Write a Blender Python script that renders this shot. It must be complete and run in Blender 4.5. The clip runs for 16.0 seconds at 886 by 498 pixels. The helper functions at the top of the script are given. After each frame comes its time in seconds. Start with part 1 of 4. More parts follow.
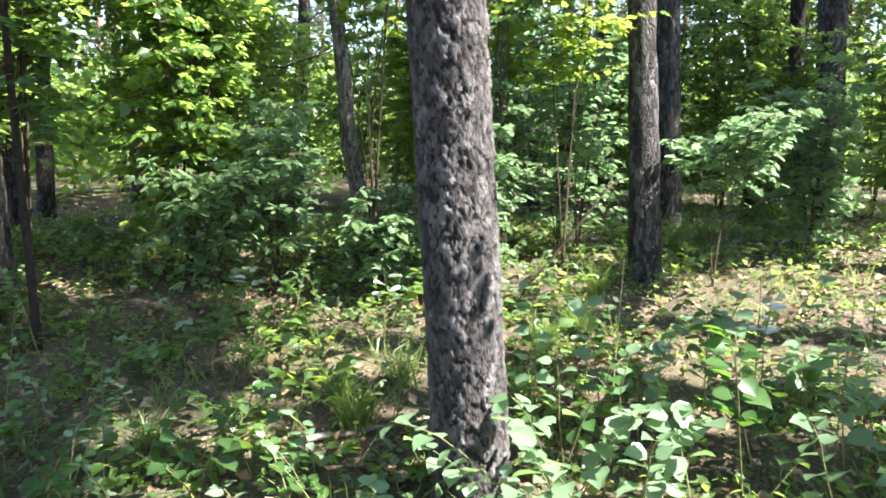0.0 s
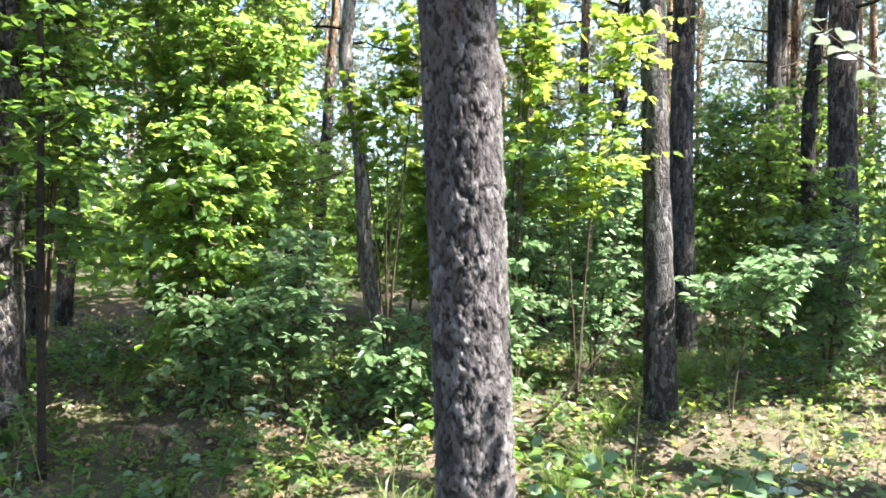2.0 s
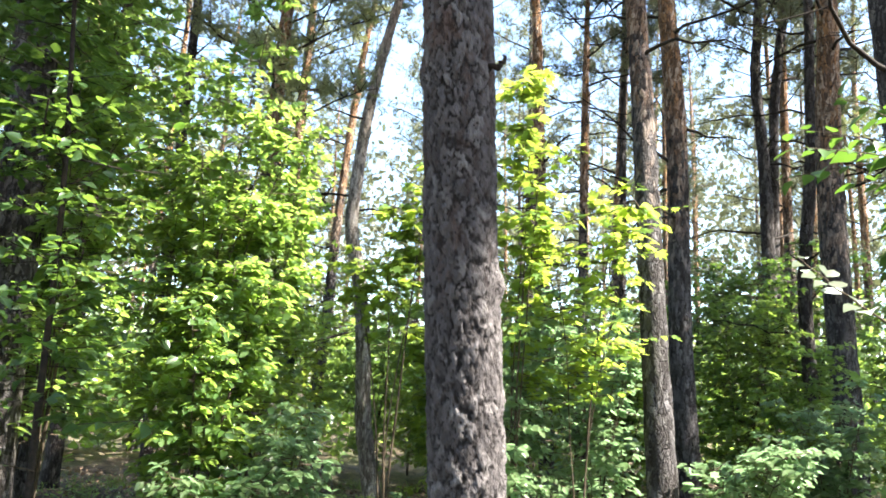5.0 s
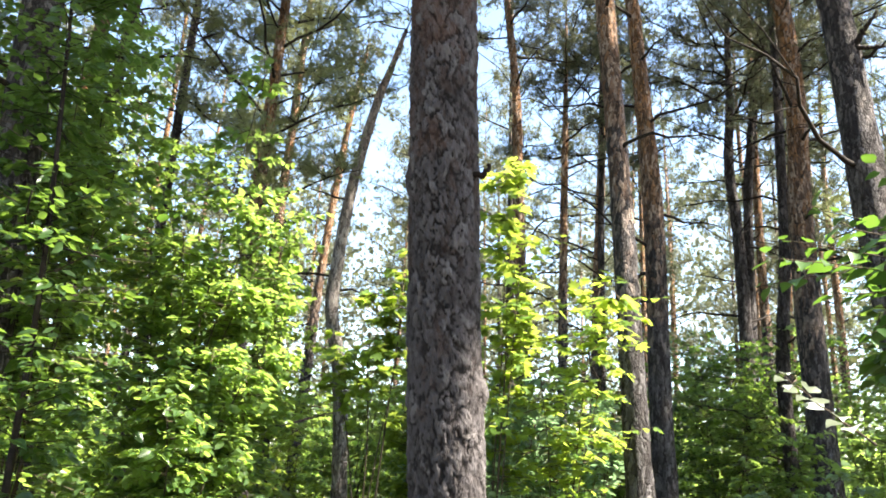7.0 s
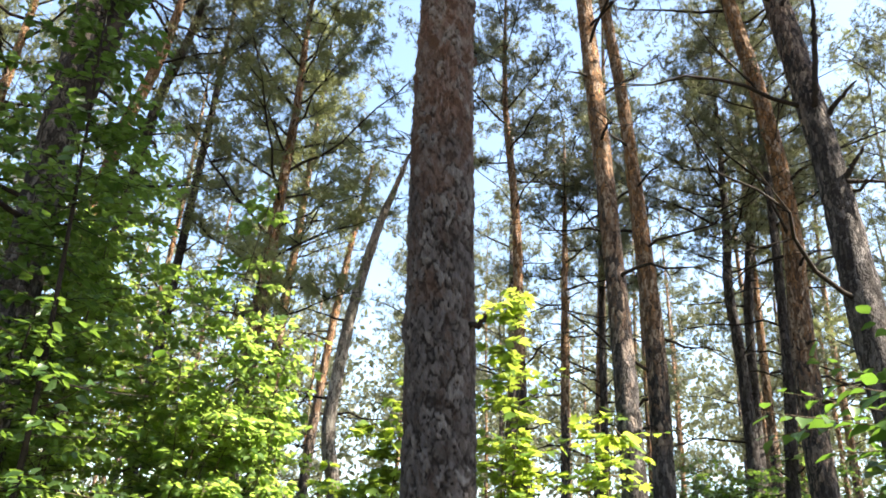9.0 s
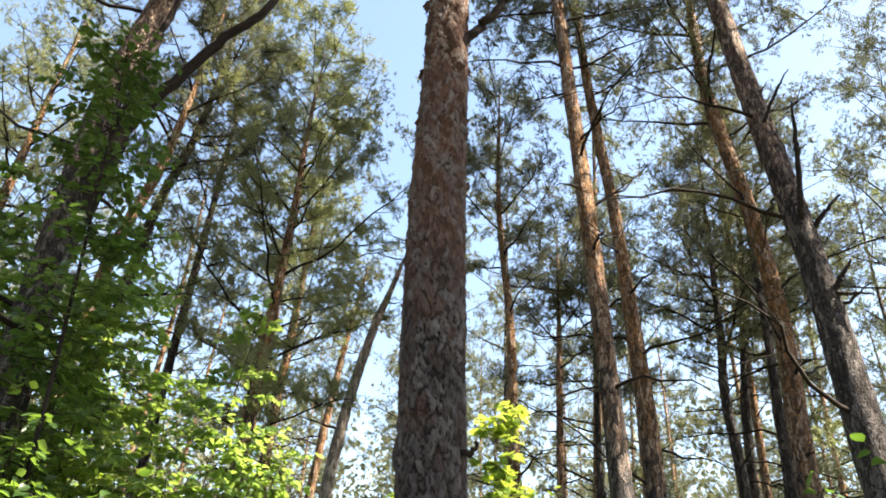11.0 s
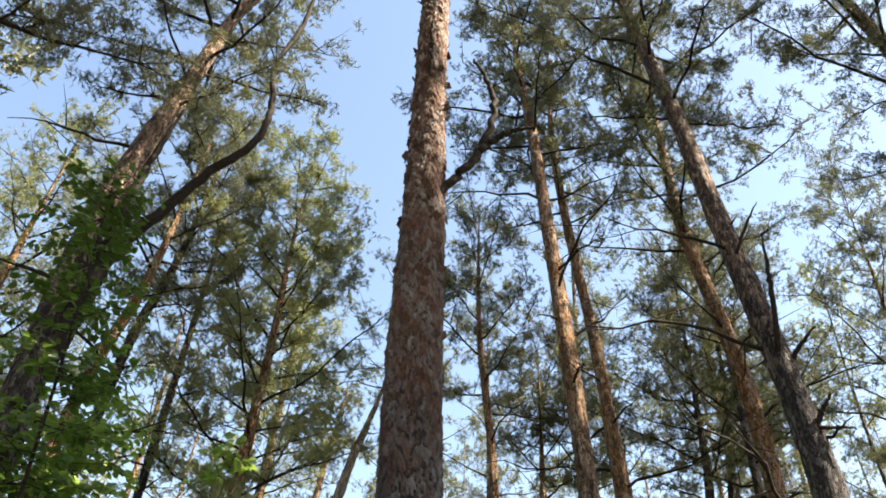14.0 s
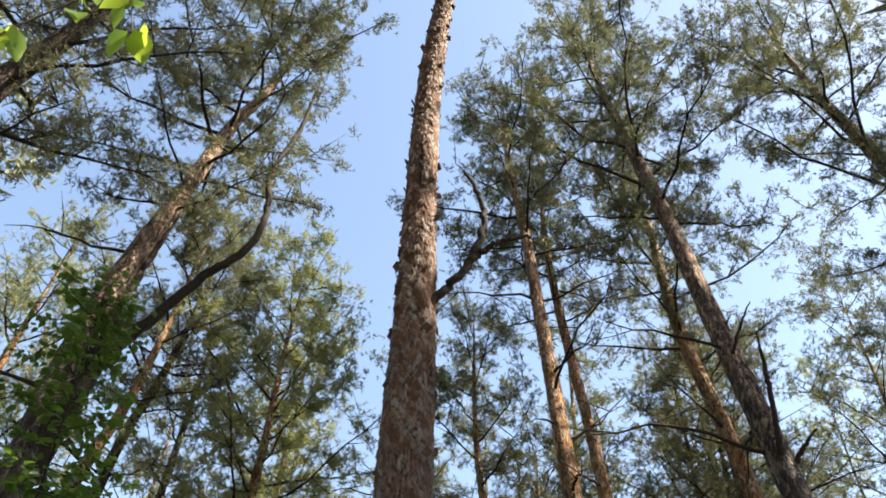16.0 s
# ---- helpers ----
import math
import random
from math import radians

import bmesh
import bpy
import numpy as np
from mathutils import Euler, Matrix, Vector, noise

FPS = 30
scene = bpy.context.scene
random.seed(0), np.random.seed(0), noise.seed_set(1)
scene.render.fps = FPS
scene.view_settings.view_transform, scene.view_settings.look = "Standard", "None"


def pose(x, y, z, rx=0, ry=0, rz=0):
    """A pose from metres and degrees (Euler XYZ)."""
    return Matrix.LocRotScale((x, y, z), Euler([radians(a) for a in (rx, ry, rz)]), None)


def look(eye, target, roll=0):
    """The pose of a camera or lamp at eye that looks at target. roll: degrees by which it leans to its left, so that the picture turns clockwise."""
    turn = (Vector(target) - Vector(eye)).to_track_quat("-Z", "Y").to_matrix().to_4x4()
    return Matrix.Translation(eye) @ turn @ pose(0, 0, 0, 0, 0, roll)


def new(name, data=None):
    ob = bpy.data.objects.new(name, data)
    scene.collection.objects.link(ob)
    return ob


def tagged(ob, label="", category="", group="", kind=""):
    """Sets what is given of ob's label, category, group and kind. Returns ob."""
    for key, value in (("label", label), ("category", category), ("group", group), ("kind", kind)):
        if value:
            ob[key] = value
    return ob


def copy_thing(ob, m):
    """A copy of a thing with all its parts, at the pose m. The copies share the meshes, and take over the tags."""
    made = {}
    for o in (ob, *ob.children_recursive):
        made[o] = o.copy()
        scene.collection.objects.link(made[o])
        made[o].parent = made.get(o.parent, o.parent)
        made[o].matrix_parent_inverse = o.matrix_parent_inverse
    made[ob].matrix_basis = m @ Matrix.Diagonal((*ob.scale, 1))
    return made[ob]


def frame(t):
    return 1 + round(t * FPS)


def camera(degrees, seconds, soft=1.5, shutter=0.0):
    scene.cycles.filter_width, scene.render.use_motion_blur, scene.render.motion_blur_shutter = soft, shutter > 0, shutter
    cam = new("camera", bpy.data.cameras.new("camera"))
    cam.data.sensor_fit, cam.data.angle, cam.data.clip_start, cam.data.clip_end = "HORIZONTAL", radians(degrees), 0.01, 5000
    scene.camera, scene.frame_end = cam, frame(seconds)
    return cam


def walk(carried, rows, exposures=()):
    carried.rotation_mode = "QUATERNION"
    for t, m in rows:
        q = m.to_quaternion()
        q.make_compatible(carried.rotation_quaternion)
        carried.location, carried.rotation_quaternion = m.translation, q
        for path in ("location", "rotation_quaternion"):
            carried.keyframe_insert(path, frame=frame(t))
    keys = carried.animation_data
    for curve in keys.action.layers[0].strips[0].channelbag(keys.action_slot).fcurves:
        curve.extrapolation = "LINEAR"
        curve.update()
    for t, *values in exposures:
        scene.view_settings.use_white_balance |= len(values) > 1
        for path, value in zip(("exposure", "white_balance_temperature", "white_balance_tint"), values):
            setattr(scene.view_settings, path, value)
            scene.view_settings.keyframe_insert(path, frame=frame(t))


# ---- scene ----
cam = camera(60.4, 16.0, soft=1.8)
PATH = [
    (0, (0.000, 0.000, 1.400), (0.000, 1.981, 1.122), 0.00),
    (0.5, (0.000, -0.005, 1.444), (0.008, 1.982, 1.224), 0.71),
    (1, (0.003, 0.006, 1.498), (0.009, 2.001, 1.350), 0.86),
    (1.5, (-0.001, 0.012, 1.540), (-0.020, 2.010, 1.457), 1.39),
    (2, (-0.005, 0.003, 1.594), (-0.045, 2.003, 1.582), 1.41),
    (2.5, (-0.014, -0.023, 1.633), (-0.059, 1.976, 1.675), 2.19),
    (3, (-0.017, -0.036, 1.677), (-0.055, 1.961, 1.795), 2.15),
    (3.5, (-0.013, -0.057, 1.711), (-0.042, 1.935, 1.890), 2.34),
    (4, (-0.013, -0.052, 1.751), (-0.049, 1.934, 1.986), 1.68),
    (4.5, (-0.018, -0.059, 1.790), (-0.072, 1.916, 2.103), 2.14),
    (5, (-0.011, -0.075, 1.829), (-0.066, 1.891, 2.192), 2.68),
    (7.5, (-0.039, -0.121, 1.989), (-0.045, 1.786, 2.594), 2.94),
    (8, (-0.039, -0.134, 2.028), (-0.076, 1.749, 2.701), 3.06),
    (8.5, (-0.030, -0.151, 2.063), (-0.071, 1.703, 2.811), 3.30),
    (9, (-0.021, -0.171, 2.093), (-0.050, 1.655, 2.909), 3.62),
    (11.5, (-0.014, -0.276, 2.196), (-0.046, 1.406, 3.277), 4.06),
    (12, (-0.004, -0.300, 2.213), (-0.040, 1.360, 3.328), 4.06),
    (12.5, (0.000, -0.316, 2.219), (-0.022, 1.319, 3.370), 4.06),
    (13, (-0.008, -0.333, 2.249), (-0.025, 1.274, 3.438), 4.23),
    (13.5, (-0.009, -0.349, 2.276), (-0.018, 1.217, 3.521), 3.89),
    (14, (-0.004, -0.350, 2.292), (-0.005, 1.178, 3.582), 3.44),
    (14.5, (0.013, -0.370, 2.307), (0.015, 1.107, 3.655), 3.07),
    (15, (0.016, -0.387, 2.330), (0.017, 1.053, 3.718), 3.02),
    (15.5, (0.029, -0.414, 2.331), (0.030, 0.991, 3.754), 3.20),
    (16, (0.021, -0.409, 2.362), (0.016, 0.949, 3.831), 3.03),
]
walk(cam, [(t, look(eye, target, roll)) for t, eye, target, roll in PATH],
     exposures=[(0, 2.9, 6150, 8), (3, 3.15, 6150, 8), (5, 3.1, 6450, 9), (8, 2.76, 6850, 10), (11.5, 2.48, 7350, 10), (16, 2.22, 7500, 9)])

rng = np.random.default_rng(7)

# ---- world, sun, exposure ----
SUN_AZ, SUN_EL = radians(75.0), radians(52.0)     # to the right of the way back from the first view
to_sun = Vector((math.sin(SUN_AZ) * math.cos(SUN_EL), -math.cos(SUN_AZ) * math.cos(SUN_EL), math.sin(SUN_EL)))
world = bpy.data.worlds.new("sky")
scene.world = world
world.use_nodes = True
wn = world.node_tree
sky = wn.nodes.new("ShaderNodeTexSky")
sky.sky_type, sky.sun_disc = "NISHITA", False
sky.sun_elevation, sky.sun_rotation = SUN_EL, math.atan2(to_sun.x, to_sun.y)
sky.air_density, sky.dust_density, sky.ozone_density = 1.0, 0.7, 0.95
wn.nodes["Background"].inputs["Strength"].default_value = 0.094
wn.links.new(sky.outputs["Color"], wn.nodes["Background"].inputs["Color"])
sun = new("sun", bpy.data.lights.new("sun", "SUN"))
sun.data.energy, sun.data.angle, sun.data.color = 4.7, radians(0.55), (1.0, 0.93, 0.83)
sun.matrix_world = look(to_sun * 50, (0, 0, 0))


# ---- mesh helpers ----
def build(name, v, f, mat, smooth=False, attr=None):
    """A mesh from an array of corners and an array of faces that all have the same number of corners."""
    me = bpy.data.meshes.new(name)
    v, f = np.asarray(v, np.float32), np.asarray(f, np.int32)
    k = f.shape[1]
    me.vertices.add(len(v))
    me.vertices.foreach_set("co", v.ravel())
    me.loops.add(f.size)
    me.loops.foreach_set("vertex_index", f.ravel())
    me.polygons.add(len(f))
    me.polygons.foreach_set("loop_start", np.arange(0, f.size, k, dtype=np.int32))
    if smooth:
        me.polygons.foreach_set("use_smooth", np.ones(len(f), bool))
    me.update(calc_edges=True)
    for key, values in (attr or {}).items():
        a = me.attributes.new(key, "FLOAT", "POINT")
        a.data.foreach_set("value", np.asarray(values, np.float32))
    me.materials.append(mat)
    return me


def part(name, me, parent, label=""):
    ob = new(name, me)
    ob.parent = parent
    return tagged(ob, label=label)


def empty(name, at, label, category, group=""):
    ob = new(name)
    ob.location = at
    ob.empty_display_size = 0.2
    return tagged(ob, label, category, group)


def join(pieces):
    """Several (corners, faces) joined."""
    vs, fs, n = [], [], 0
    for v, f in pieces:
        vs.append(v)
        fs.append(f + n)
        n += len(v)
    return np.concatenate(vs), np.concatenate(fs)


def unit(a):
    return a / np.maximum(np.linalg.norm(a, axis=-1, keepdims=True), 1e-9)


def spline(points, n):
    """n points of a smooth curve through the given ones (Catmull-Rom), evenly spread over its length; works on any columns."""
    p = np.asarray(points, float)
    p = np.concatenate([2 * p[:1] - p[1:2], p, 2 * p[-1:] - p[-2:-1]])
    out = []
    for i in range(1, len(p) - 2):
        t = np.linspace(0, 1, 24, endpoint=False)[:, None]
        a, b, c, d = p[i - 1], p[i], p[i + 1], p[i + 2]
        out.append(0.5 * (2 * b + (c - a) * t + (2 * a - 5 * b + 4 * c - d) * t**2 + (3 * b - a - 3 * c + d) * t**3))
    out.append(p[-2:-1])
    q = np.concatenate(out)
    s = np.r_[0, np.cumsum(np.linalg.norm(np.diff(q[:, :3], axis=0), axis=1))]
    return np.stack([np.interp(np.linspace(0, s[-1], n), s, c) for c in q.T], 1)


def frames_along(c):
    """Two axes across a curve at each of its points, with little twist."""
    t = unit(np.gradient(c, axis=0))
    ref = np.array([0.0, 1.0, 0.0]) if abs(t[:, 1]).mean() < 0.7 else np.array([1.0, 0.0, 0.0])
    a = unit(np.cross(t, ref))
    return a, np.cross(a, t), t


def tube(c, r, sides):
    """A tapering round tube along the points c, closed at the end by a point."""
    c, r = np.asarray(c, float), np.asarray(r, float)
    a, b, t = frames_along(c)
    w = np.linspace(0, 2 * np.pi, sides, endpoint=False)
    v = c[:, None] + r[:, None, None] * (a[:, None] * np.cos(w)[None, :, None] + b[:, None] * np.sin(w)[None, :, None])
    v = np.concatenate([v.reshape(-1, 3), c[-1:] + t[-1:] * r[-1]])
    n = len(c)
    i, j = np.meshgrid(np.arange(n - 1), np.arange(sides), indexing="ij")
    k = (j + 1) % sides
    f = np.stack([i * sides + j, i * sides + k, (i + 1) * sides + k, (i + 1) * sides + j], -1).reshape(-1, 4)
    j = np.arange(sides)
    tip = np.full(sides, n * sides)
    cap = np.stack([(n - 1) * sides + j, (n - 1) * sides + (j + 1) % sides, tip, tip], -1)
    tri = np.concatenate([f[:, [0, 1, 2]], f[:, [0, 2, 3]], cap[:, :3]])
    return v, tri


# ---- ground shape ----
def height(x, y):
    """The forest floor: a shallow dip where the view begins, a low bank beyond the first pine."""
    x, y = np.asarray(x, float), np.asarray(y, float)
    s = np.clip((y - 2.4) / 3.4, 0, 1)
    z = 0.5 * s * s * (3 - 2 * s)
    near = np.exp(-((x / 14) ** 2 + ((y - 5) / 14) ** 2))
    z = z + near * (0.035 * np.sin(2.1 * x + 0.7 * y) * np.cos(1.7 * y - 0.4 * x) + 0.02 * np.sin(5.3 * x + 1.0) * np.sin(4.7 * y))
    far = np.clip((np.hypot(x, y) - 14) / 30, 0, 1)
    return z + far * (0.5 * np.sin(0.13 * x + 1) * np.cos(0.11 * y))


def ground_at(x, y):
    return float(height(x, y))


# ---- materials ----
def material(name):
    m = bpy.data.materials.new(name)
    m.use_nodes = True
    nt = m.node_tree
    return m, nt, nt.nodes, nt.links, nt.nodes["Principled BSDF"]


def noise_node(nt, vec, scale, detail=4.0, rough=0.55):
    n = nt.nodes.new("ShaderNodeTexNoise")
    n.inputs["Scale"].default_value, n.inputs["Detail"].default_value, n.inputs["Roughness"].default_value = scale, detail, rough
    if vec is not None:
        nt.links.new(vec, n.inputs["Vector"])
    return n


def ramp(nt, fac, stops):
    r = nt.nodes.new("ShaderNodeValToRGB")
    e = r.color_ramp.elements
    while len(e) < len(stops):
        e.new(0.5)
    for el, (p, c) in zip(e, stops):
        el.position, el.color = p, (*c, 1)
    nt.links.new(fac, r.inputs["Fac"])
    return r.outputs["Color"]


def mix(nt, fac, a, b, kind="MIX"):
    n = nt.nodes.new("ShaderNodeMix")
    n.data_type, n.blend_type = "RGBA", kind
    for sock, val in ((n.inputs[0], fac), (n.inputs[6], a), (n.inputs[7], b)):
        if isinstance(val, (int, float)):
            sock.default_value = val
        elif isinstance(val, tuple):
            sock.default_value = (*val, 1)
        else:
            nt.links.new(val, sock)
    return n.outputs[2]


def math_node(nt, op, a, b=None, clamp=False):
    n = nt.nodes.new("ShaderNodeMath")
    n.operation, n.use_clamp = op, clamp
    for i, val in enumerate((a, b)):
        if val is None:
            continue
        if isinstance(val, (int, float)):
            n.inputs[i].default_value = val
        else:
            nt.links.new(val, n.inputs[i])
    return n.outputs[0]


def bump(nt, bsdf, height_socket, strength, distance):
    b = nt.nodes.new("ShaderNodeBump")
    b.inputs["Strength"].default_value, b.inputs["Distance"].default_value = strength, distance
    nt.links.new(height_socket, b.inputs["Height"])
    nt.links.new(b.outputs["Normal"], bsdf.inputs["Normal"])


def voronoi(nt, vec, scale, feature):
    n = nt.nodes.new("ShaderNodeTexVoronoi")
    n.feature = feature
    n.inputs["Scale"].default_value = scale
    nt.links.new(vec, n.inputs["Vector"])
    return n


def bark_material(name, grey, plate, orange, start, end, dark, fine_scale=34.0):
    """Pine bark: grey fissured plates below, orange flakes with grey plates left on them above the height start to end."""
    m, nt, nodes, links, bsdf = material(name)
    pos = nodes.new("ShaderNodeNewGeometry").outputs["Position"]
    sep = nodes.new("ShaderNodeSeparateXYZ")
    links.new(pos, sep.inputs[0])
    wave = noise_node(nt, pos, 14, 3).outputs["Color"]
    bent = nodes.new("ShaderNodeVectorMath")
    bent.operation = "MULTIPLY_ADD"
    links.new(wave, bent.inputs[0])
    bent.inputs[1].default_value = (0.05, 0.05, 0.12)
    links.new(pos, bent.inputs[2])
    scale = nodes.new("ShaderNodeMapping")
    scale.inputs["Scale"].default_value = (1, 1, 0.3)
    links.new(bent.outputs[0], scale.inputs["Vector"])
    vec = scale.outputs["Vector"]
    edge = voronoi(nt, vec, fine_scale, "DISTANCE_TO_EDGE").outputs["Distance"]
    cell = voronoi(nt, vec, fine_scale, "F1").outputs["Color"]
    cellsep = nodes.new("ShaderNodeSeparateColor")
    links.new(cell, cellsep.inputs[0])
    tone = cellsep.outputs[0]
    fine = noise_node(nt, vec, 110, 5, 0.7).outputs["Fac"]
    mid = noise_node(nt, vec, 26, 4).outputs["Fac"]
    big = noise_node(nt, pos, 2.6, 4).outputs["Fac"]
    crack = math_node(nt, "ADD", math_node(nt, "MULTIPLY", edge, 8.0), math_node(nt, "MULTIPLY", math_node(nt, "SUBTRACT", mid, 0.45), 1.7), True)
    low = ramp(nt, math_node(nt, "ADD", math_node(nt, "MULTIPLY", tone, 0.5), math_node(nt, "MULTIPLY", mid, 0.55)),
               [(0.3, tuple(0.7 * a + 0.3 * b for a, b in zip(dark, grey))), (0.52, grey), (0.78, plate)])
    high = ramp(nt, math_node(nt, "ADD", math_node(nt, "MULTIPLY", tone, 0.6), math_node(nt, "MULTIPLY", mid, 0.45)),
                [(0.3, tuple(v * 0.34 for v in orange)), (0.46, orange), (0.6, tuple(0.5 * v + 0.5 * w for v, w in zip(orange, plate))), (0.74, (0.62, 0.47, 0.35))])
    speck = nodes.new("ShaderNodeSeparateColor")
    links.new(voronoi(nt, vec, fine_scale * 2.2, "F1").outputs["Color"], speck.inputs[0])
    high = mix(nt, ramp(nt, speck.outputs[1], [(0.72, (0, 0, 0)), (0.8, (0.7, 0.7, 0.7))]), high, tuple(0.4 * v + 0.6 * w for v, w in zip(orange, (0.42, 0.34, 0.27))))
    high = mix(nt, ramp(nt, speck.outputs[2], [(0.74, (0, 0, 0)), (0.8, (0.85, 0.85, 0.85))]), high, tuple(v * 0.3 for v in orange))
    low = mix(nt, ramp(nt, speck.outputs[1], [(0.8, (0, 0, 0)), (0.86, (0.45, 0.45, 0.45))]), low, tuple(min(1, v * 1.25) for v in plate))
    up = math_node(nt, "DIVIDE", math_node(nt, "SUBTRACT", sep.outputs["Z"], start), end - start)
    up = math_node(nt, "ADD", up, math_node(nt, "MULTIPLY", math_node(nt, "SUBTRACT", big, 0.5), 1.3))
    up = math_node(nt, "ADD", up, math_node(nt, "MULTIPLY", math_node(nt, "SUBTRACT", tone, 0.5), 0.9), True)
    col = mix(nt, math_node(nt, "MULTIPLY", up, 0.97), low, high)
    stain = noise_node(nt, vec, 13, 4).outputs["Fac"]
    col = mix(nt, ramp(nt, stain, [(0.5, (0, 0, 0)), (0.64, (0.6, 0.6, 0.6))]), col, dark)
    col = mix(nt, math_node(nt, "MULTIPLY", fine, 0.4), col, dark)
    col = mix(nt, ramp(nt, crack, [(0.08, (0.05, 0.05, 0.05)), (0.5, (1, 1, 1))]), dark, col)
    links.new(col, bsdf.inputs["Base Color"])
    bsdf.inputs["Roughness"].default_value = 0.8
    bsdf.inputs["Specular IOR Level"].default_value = 0.15
    flake = voronoi(nt, vec, fine_scale * 2.6, "F1").outputs["Distance"]
    h = math_node(nt, "ADD", math_node(nt, "MULTIPLY", crack, 0.7), math_node(nt, "MULTIPLY", tone, 0.6))
    h = math_node(nt, "ADD", h, math_node(nt, "MULTIPLY", fine, 1.1))
    h = math_node(nt, "ADD", h, math_node(nt, "MULTIPLY", flake, -0.9))
    bump(nt, bsdf, h, 1.0, 0.018)
    return m


def plated_bark(name):
    """Bark of the first pine: its plates and cracks come from the stem's own relief; grey below, red-brown and flaking higher up."""
    m, nt, nodes, links, bsdf = material(name)
    pos = nodes.new("ShaderNodeNewGeometry").outputs["Position"]
    sep = nodes.new("ShaderNodeSeparateXYZ")
    links.new(pos, sep.inputs[0])
    groove, plate = nodes.new("ShaderNodeAttribute"), nodes.new("ShaderNodeAttribute")
    groove.attribute_name, plate.attribute_name = "groove", "plate"
    squash = nodes.new("ShaderNodeMapping")
    squash.inputs["Scale"].default_value = (1, 1, 0.4)
    links.new(pos, squash.inputs["Vector"])
    vec = squash.outputs["Vector"]
    fine = noise_node(nt, vec, 230, 5, 0.7).outputs["Fac"]
    mid = noise_node(nt, vec, 60, 4, 0.6).outputs["Fac"]
    big = noise_node(nt, pos, 3.2, 4).outputs["Fac"]
    tone = math_node(nt, "ADD", math_node(nt, "MULTIPLY", plate.outputs["Fac"], 0.55), math_node(nt, "MULTIPLY", mid, 0.5))
    low = ramp(nt, tone, [(0.28, (0.055, 0.048, 0.048)), (0.46, (0.088, 0.078, 0.078)), (0.6, (0.128, 0.115, 0.114)), (0.76, (0.21, 0.192, 0.188))])
    high = ramp(nt, tone, [(0.28, (0.1, 0.048, 0.031)), (0.44, (0.215, 0.112, 0.073)), (0.58, (0.29, 0.19, 0.143)), (0.74, (0.42, 0.345, 0.295))])
    up = math_node(nt, "DIVIDE", math_node(nt, "SUBTRACT", sep.outputs["Z"], 3.0), 2.6)
    up = math_node(nt, "ADD", up, math_node(nt, "MULTIPLY", math_node(nt, "SUBTRACT", big, 0.5), 1.6))
    up = math_node(nt, "ADD", up, math_node(nt, "MULTIPLY", math_node(nt, "SUBTRACT", plate.outputs["Fac"], 0.5), -0.9), True)
    col = mix(nt, math_node(nt, "MULTIPLY", up, 0.9), low, high)
    col = mix(nt, math_node(nt, "MULTIPLY", fine, 0.3), col, (0.05, 0.042, 0.04))
    crack = math_node(nt, "ADD", groove.outputs["Fac"], math_node(nt, "MULTIPLY", math_node(nt, "SUBTRACT", mid, 0.5), 0.45), True)
    deep = mix(nt, up, (0.026, 0.022, 0.021), (0.095, 0.055, 0.038))
    col = mix(nt, ramp(nt, crack, [(0.14, (0, 0, 0)), (0.62, (1, 1, 1))]), deep, col)
    links.new(col, bsdf.inputs["Base Color"])
    bsdf.inputs["Roughness"].default_value = 0.82
    bsdf.inputs["Specular IOR Level"].default_value = 0.2
    scale_edge = voronoi(nt, vec, 75, "F1").outputs["Distance"]
    h = math_node(nt, "ADD", math_node(nt, "MULTIPLY", crack, 0.5), math_node(nt, "MULTIPLY", fine, 0.8))
    h = math_node(nt, "ADD", h, math_node(nt, "ADD", math_node(nt, "MULTIPLY", mid, 0.8), math_node(nt, "MULTIPLY", scale_edge, -0.8)))
    bump(nt, bsdf, h, 1.0, 0.012)
    return m


ORANGE = (0.62, 0.31, 0.125)
bark_main = plated_bark("pine_bark_near")
bark_low = bark_material("pine_bark_orange", (0.088, 0.079, 0.079), (0.21, 0.197, 0.195), ORANGE, 3.7, 5.8, (0.02, 0.016, 0.014))
bark_grey = bark_material("pine_bark_grey", (0.07, 0.058, 0.055), (0.17, 0.152, 0.146), (0.32, 0.17, 0.075), 8.5, 15.0, (0.02, 0.016, 0.014))
bark_mixed = bark_material("pine_bark_mixed", (0.085, 0.073, 0.07), (0.25, 0.225, 0.215), (0.42, 0.25, 0.16), 6.0, 9.5, (0.022, 0.018, 0.016))
bark_pale = bark_material("pale_bark", (0.34, 0.29, 0.25), (0.58, 0.53, 0.47), (0.40, 0.24, 0.14), 5.0, 9.0, (0.06, 0.05, 0.04))


def plain_wood(name, a, b, scale=40):
    m, nt, nodes, links, bsdf = material(name)
    geo = nodes.new("ShaderNodeNewGeometry")
    n = noise_node(nt, geo.outputs["Position"], scale, 5)
    links.new(ramp(nt, n.outputs["Fac"], [(0.3, a), (0.7, b)]), bsdf.inputs["Base Color"])
    bsdf.inputs["Roughness"].default_value = 0.85
    bsdf.inputs["Specular IOR Level"].default_value = 0.15
    bump(nt, bsdf, n.outputs["Fac"], 0.6, 0.004)
    return m


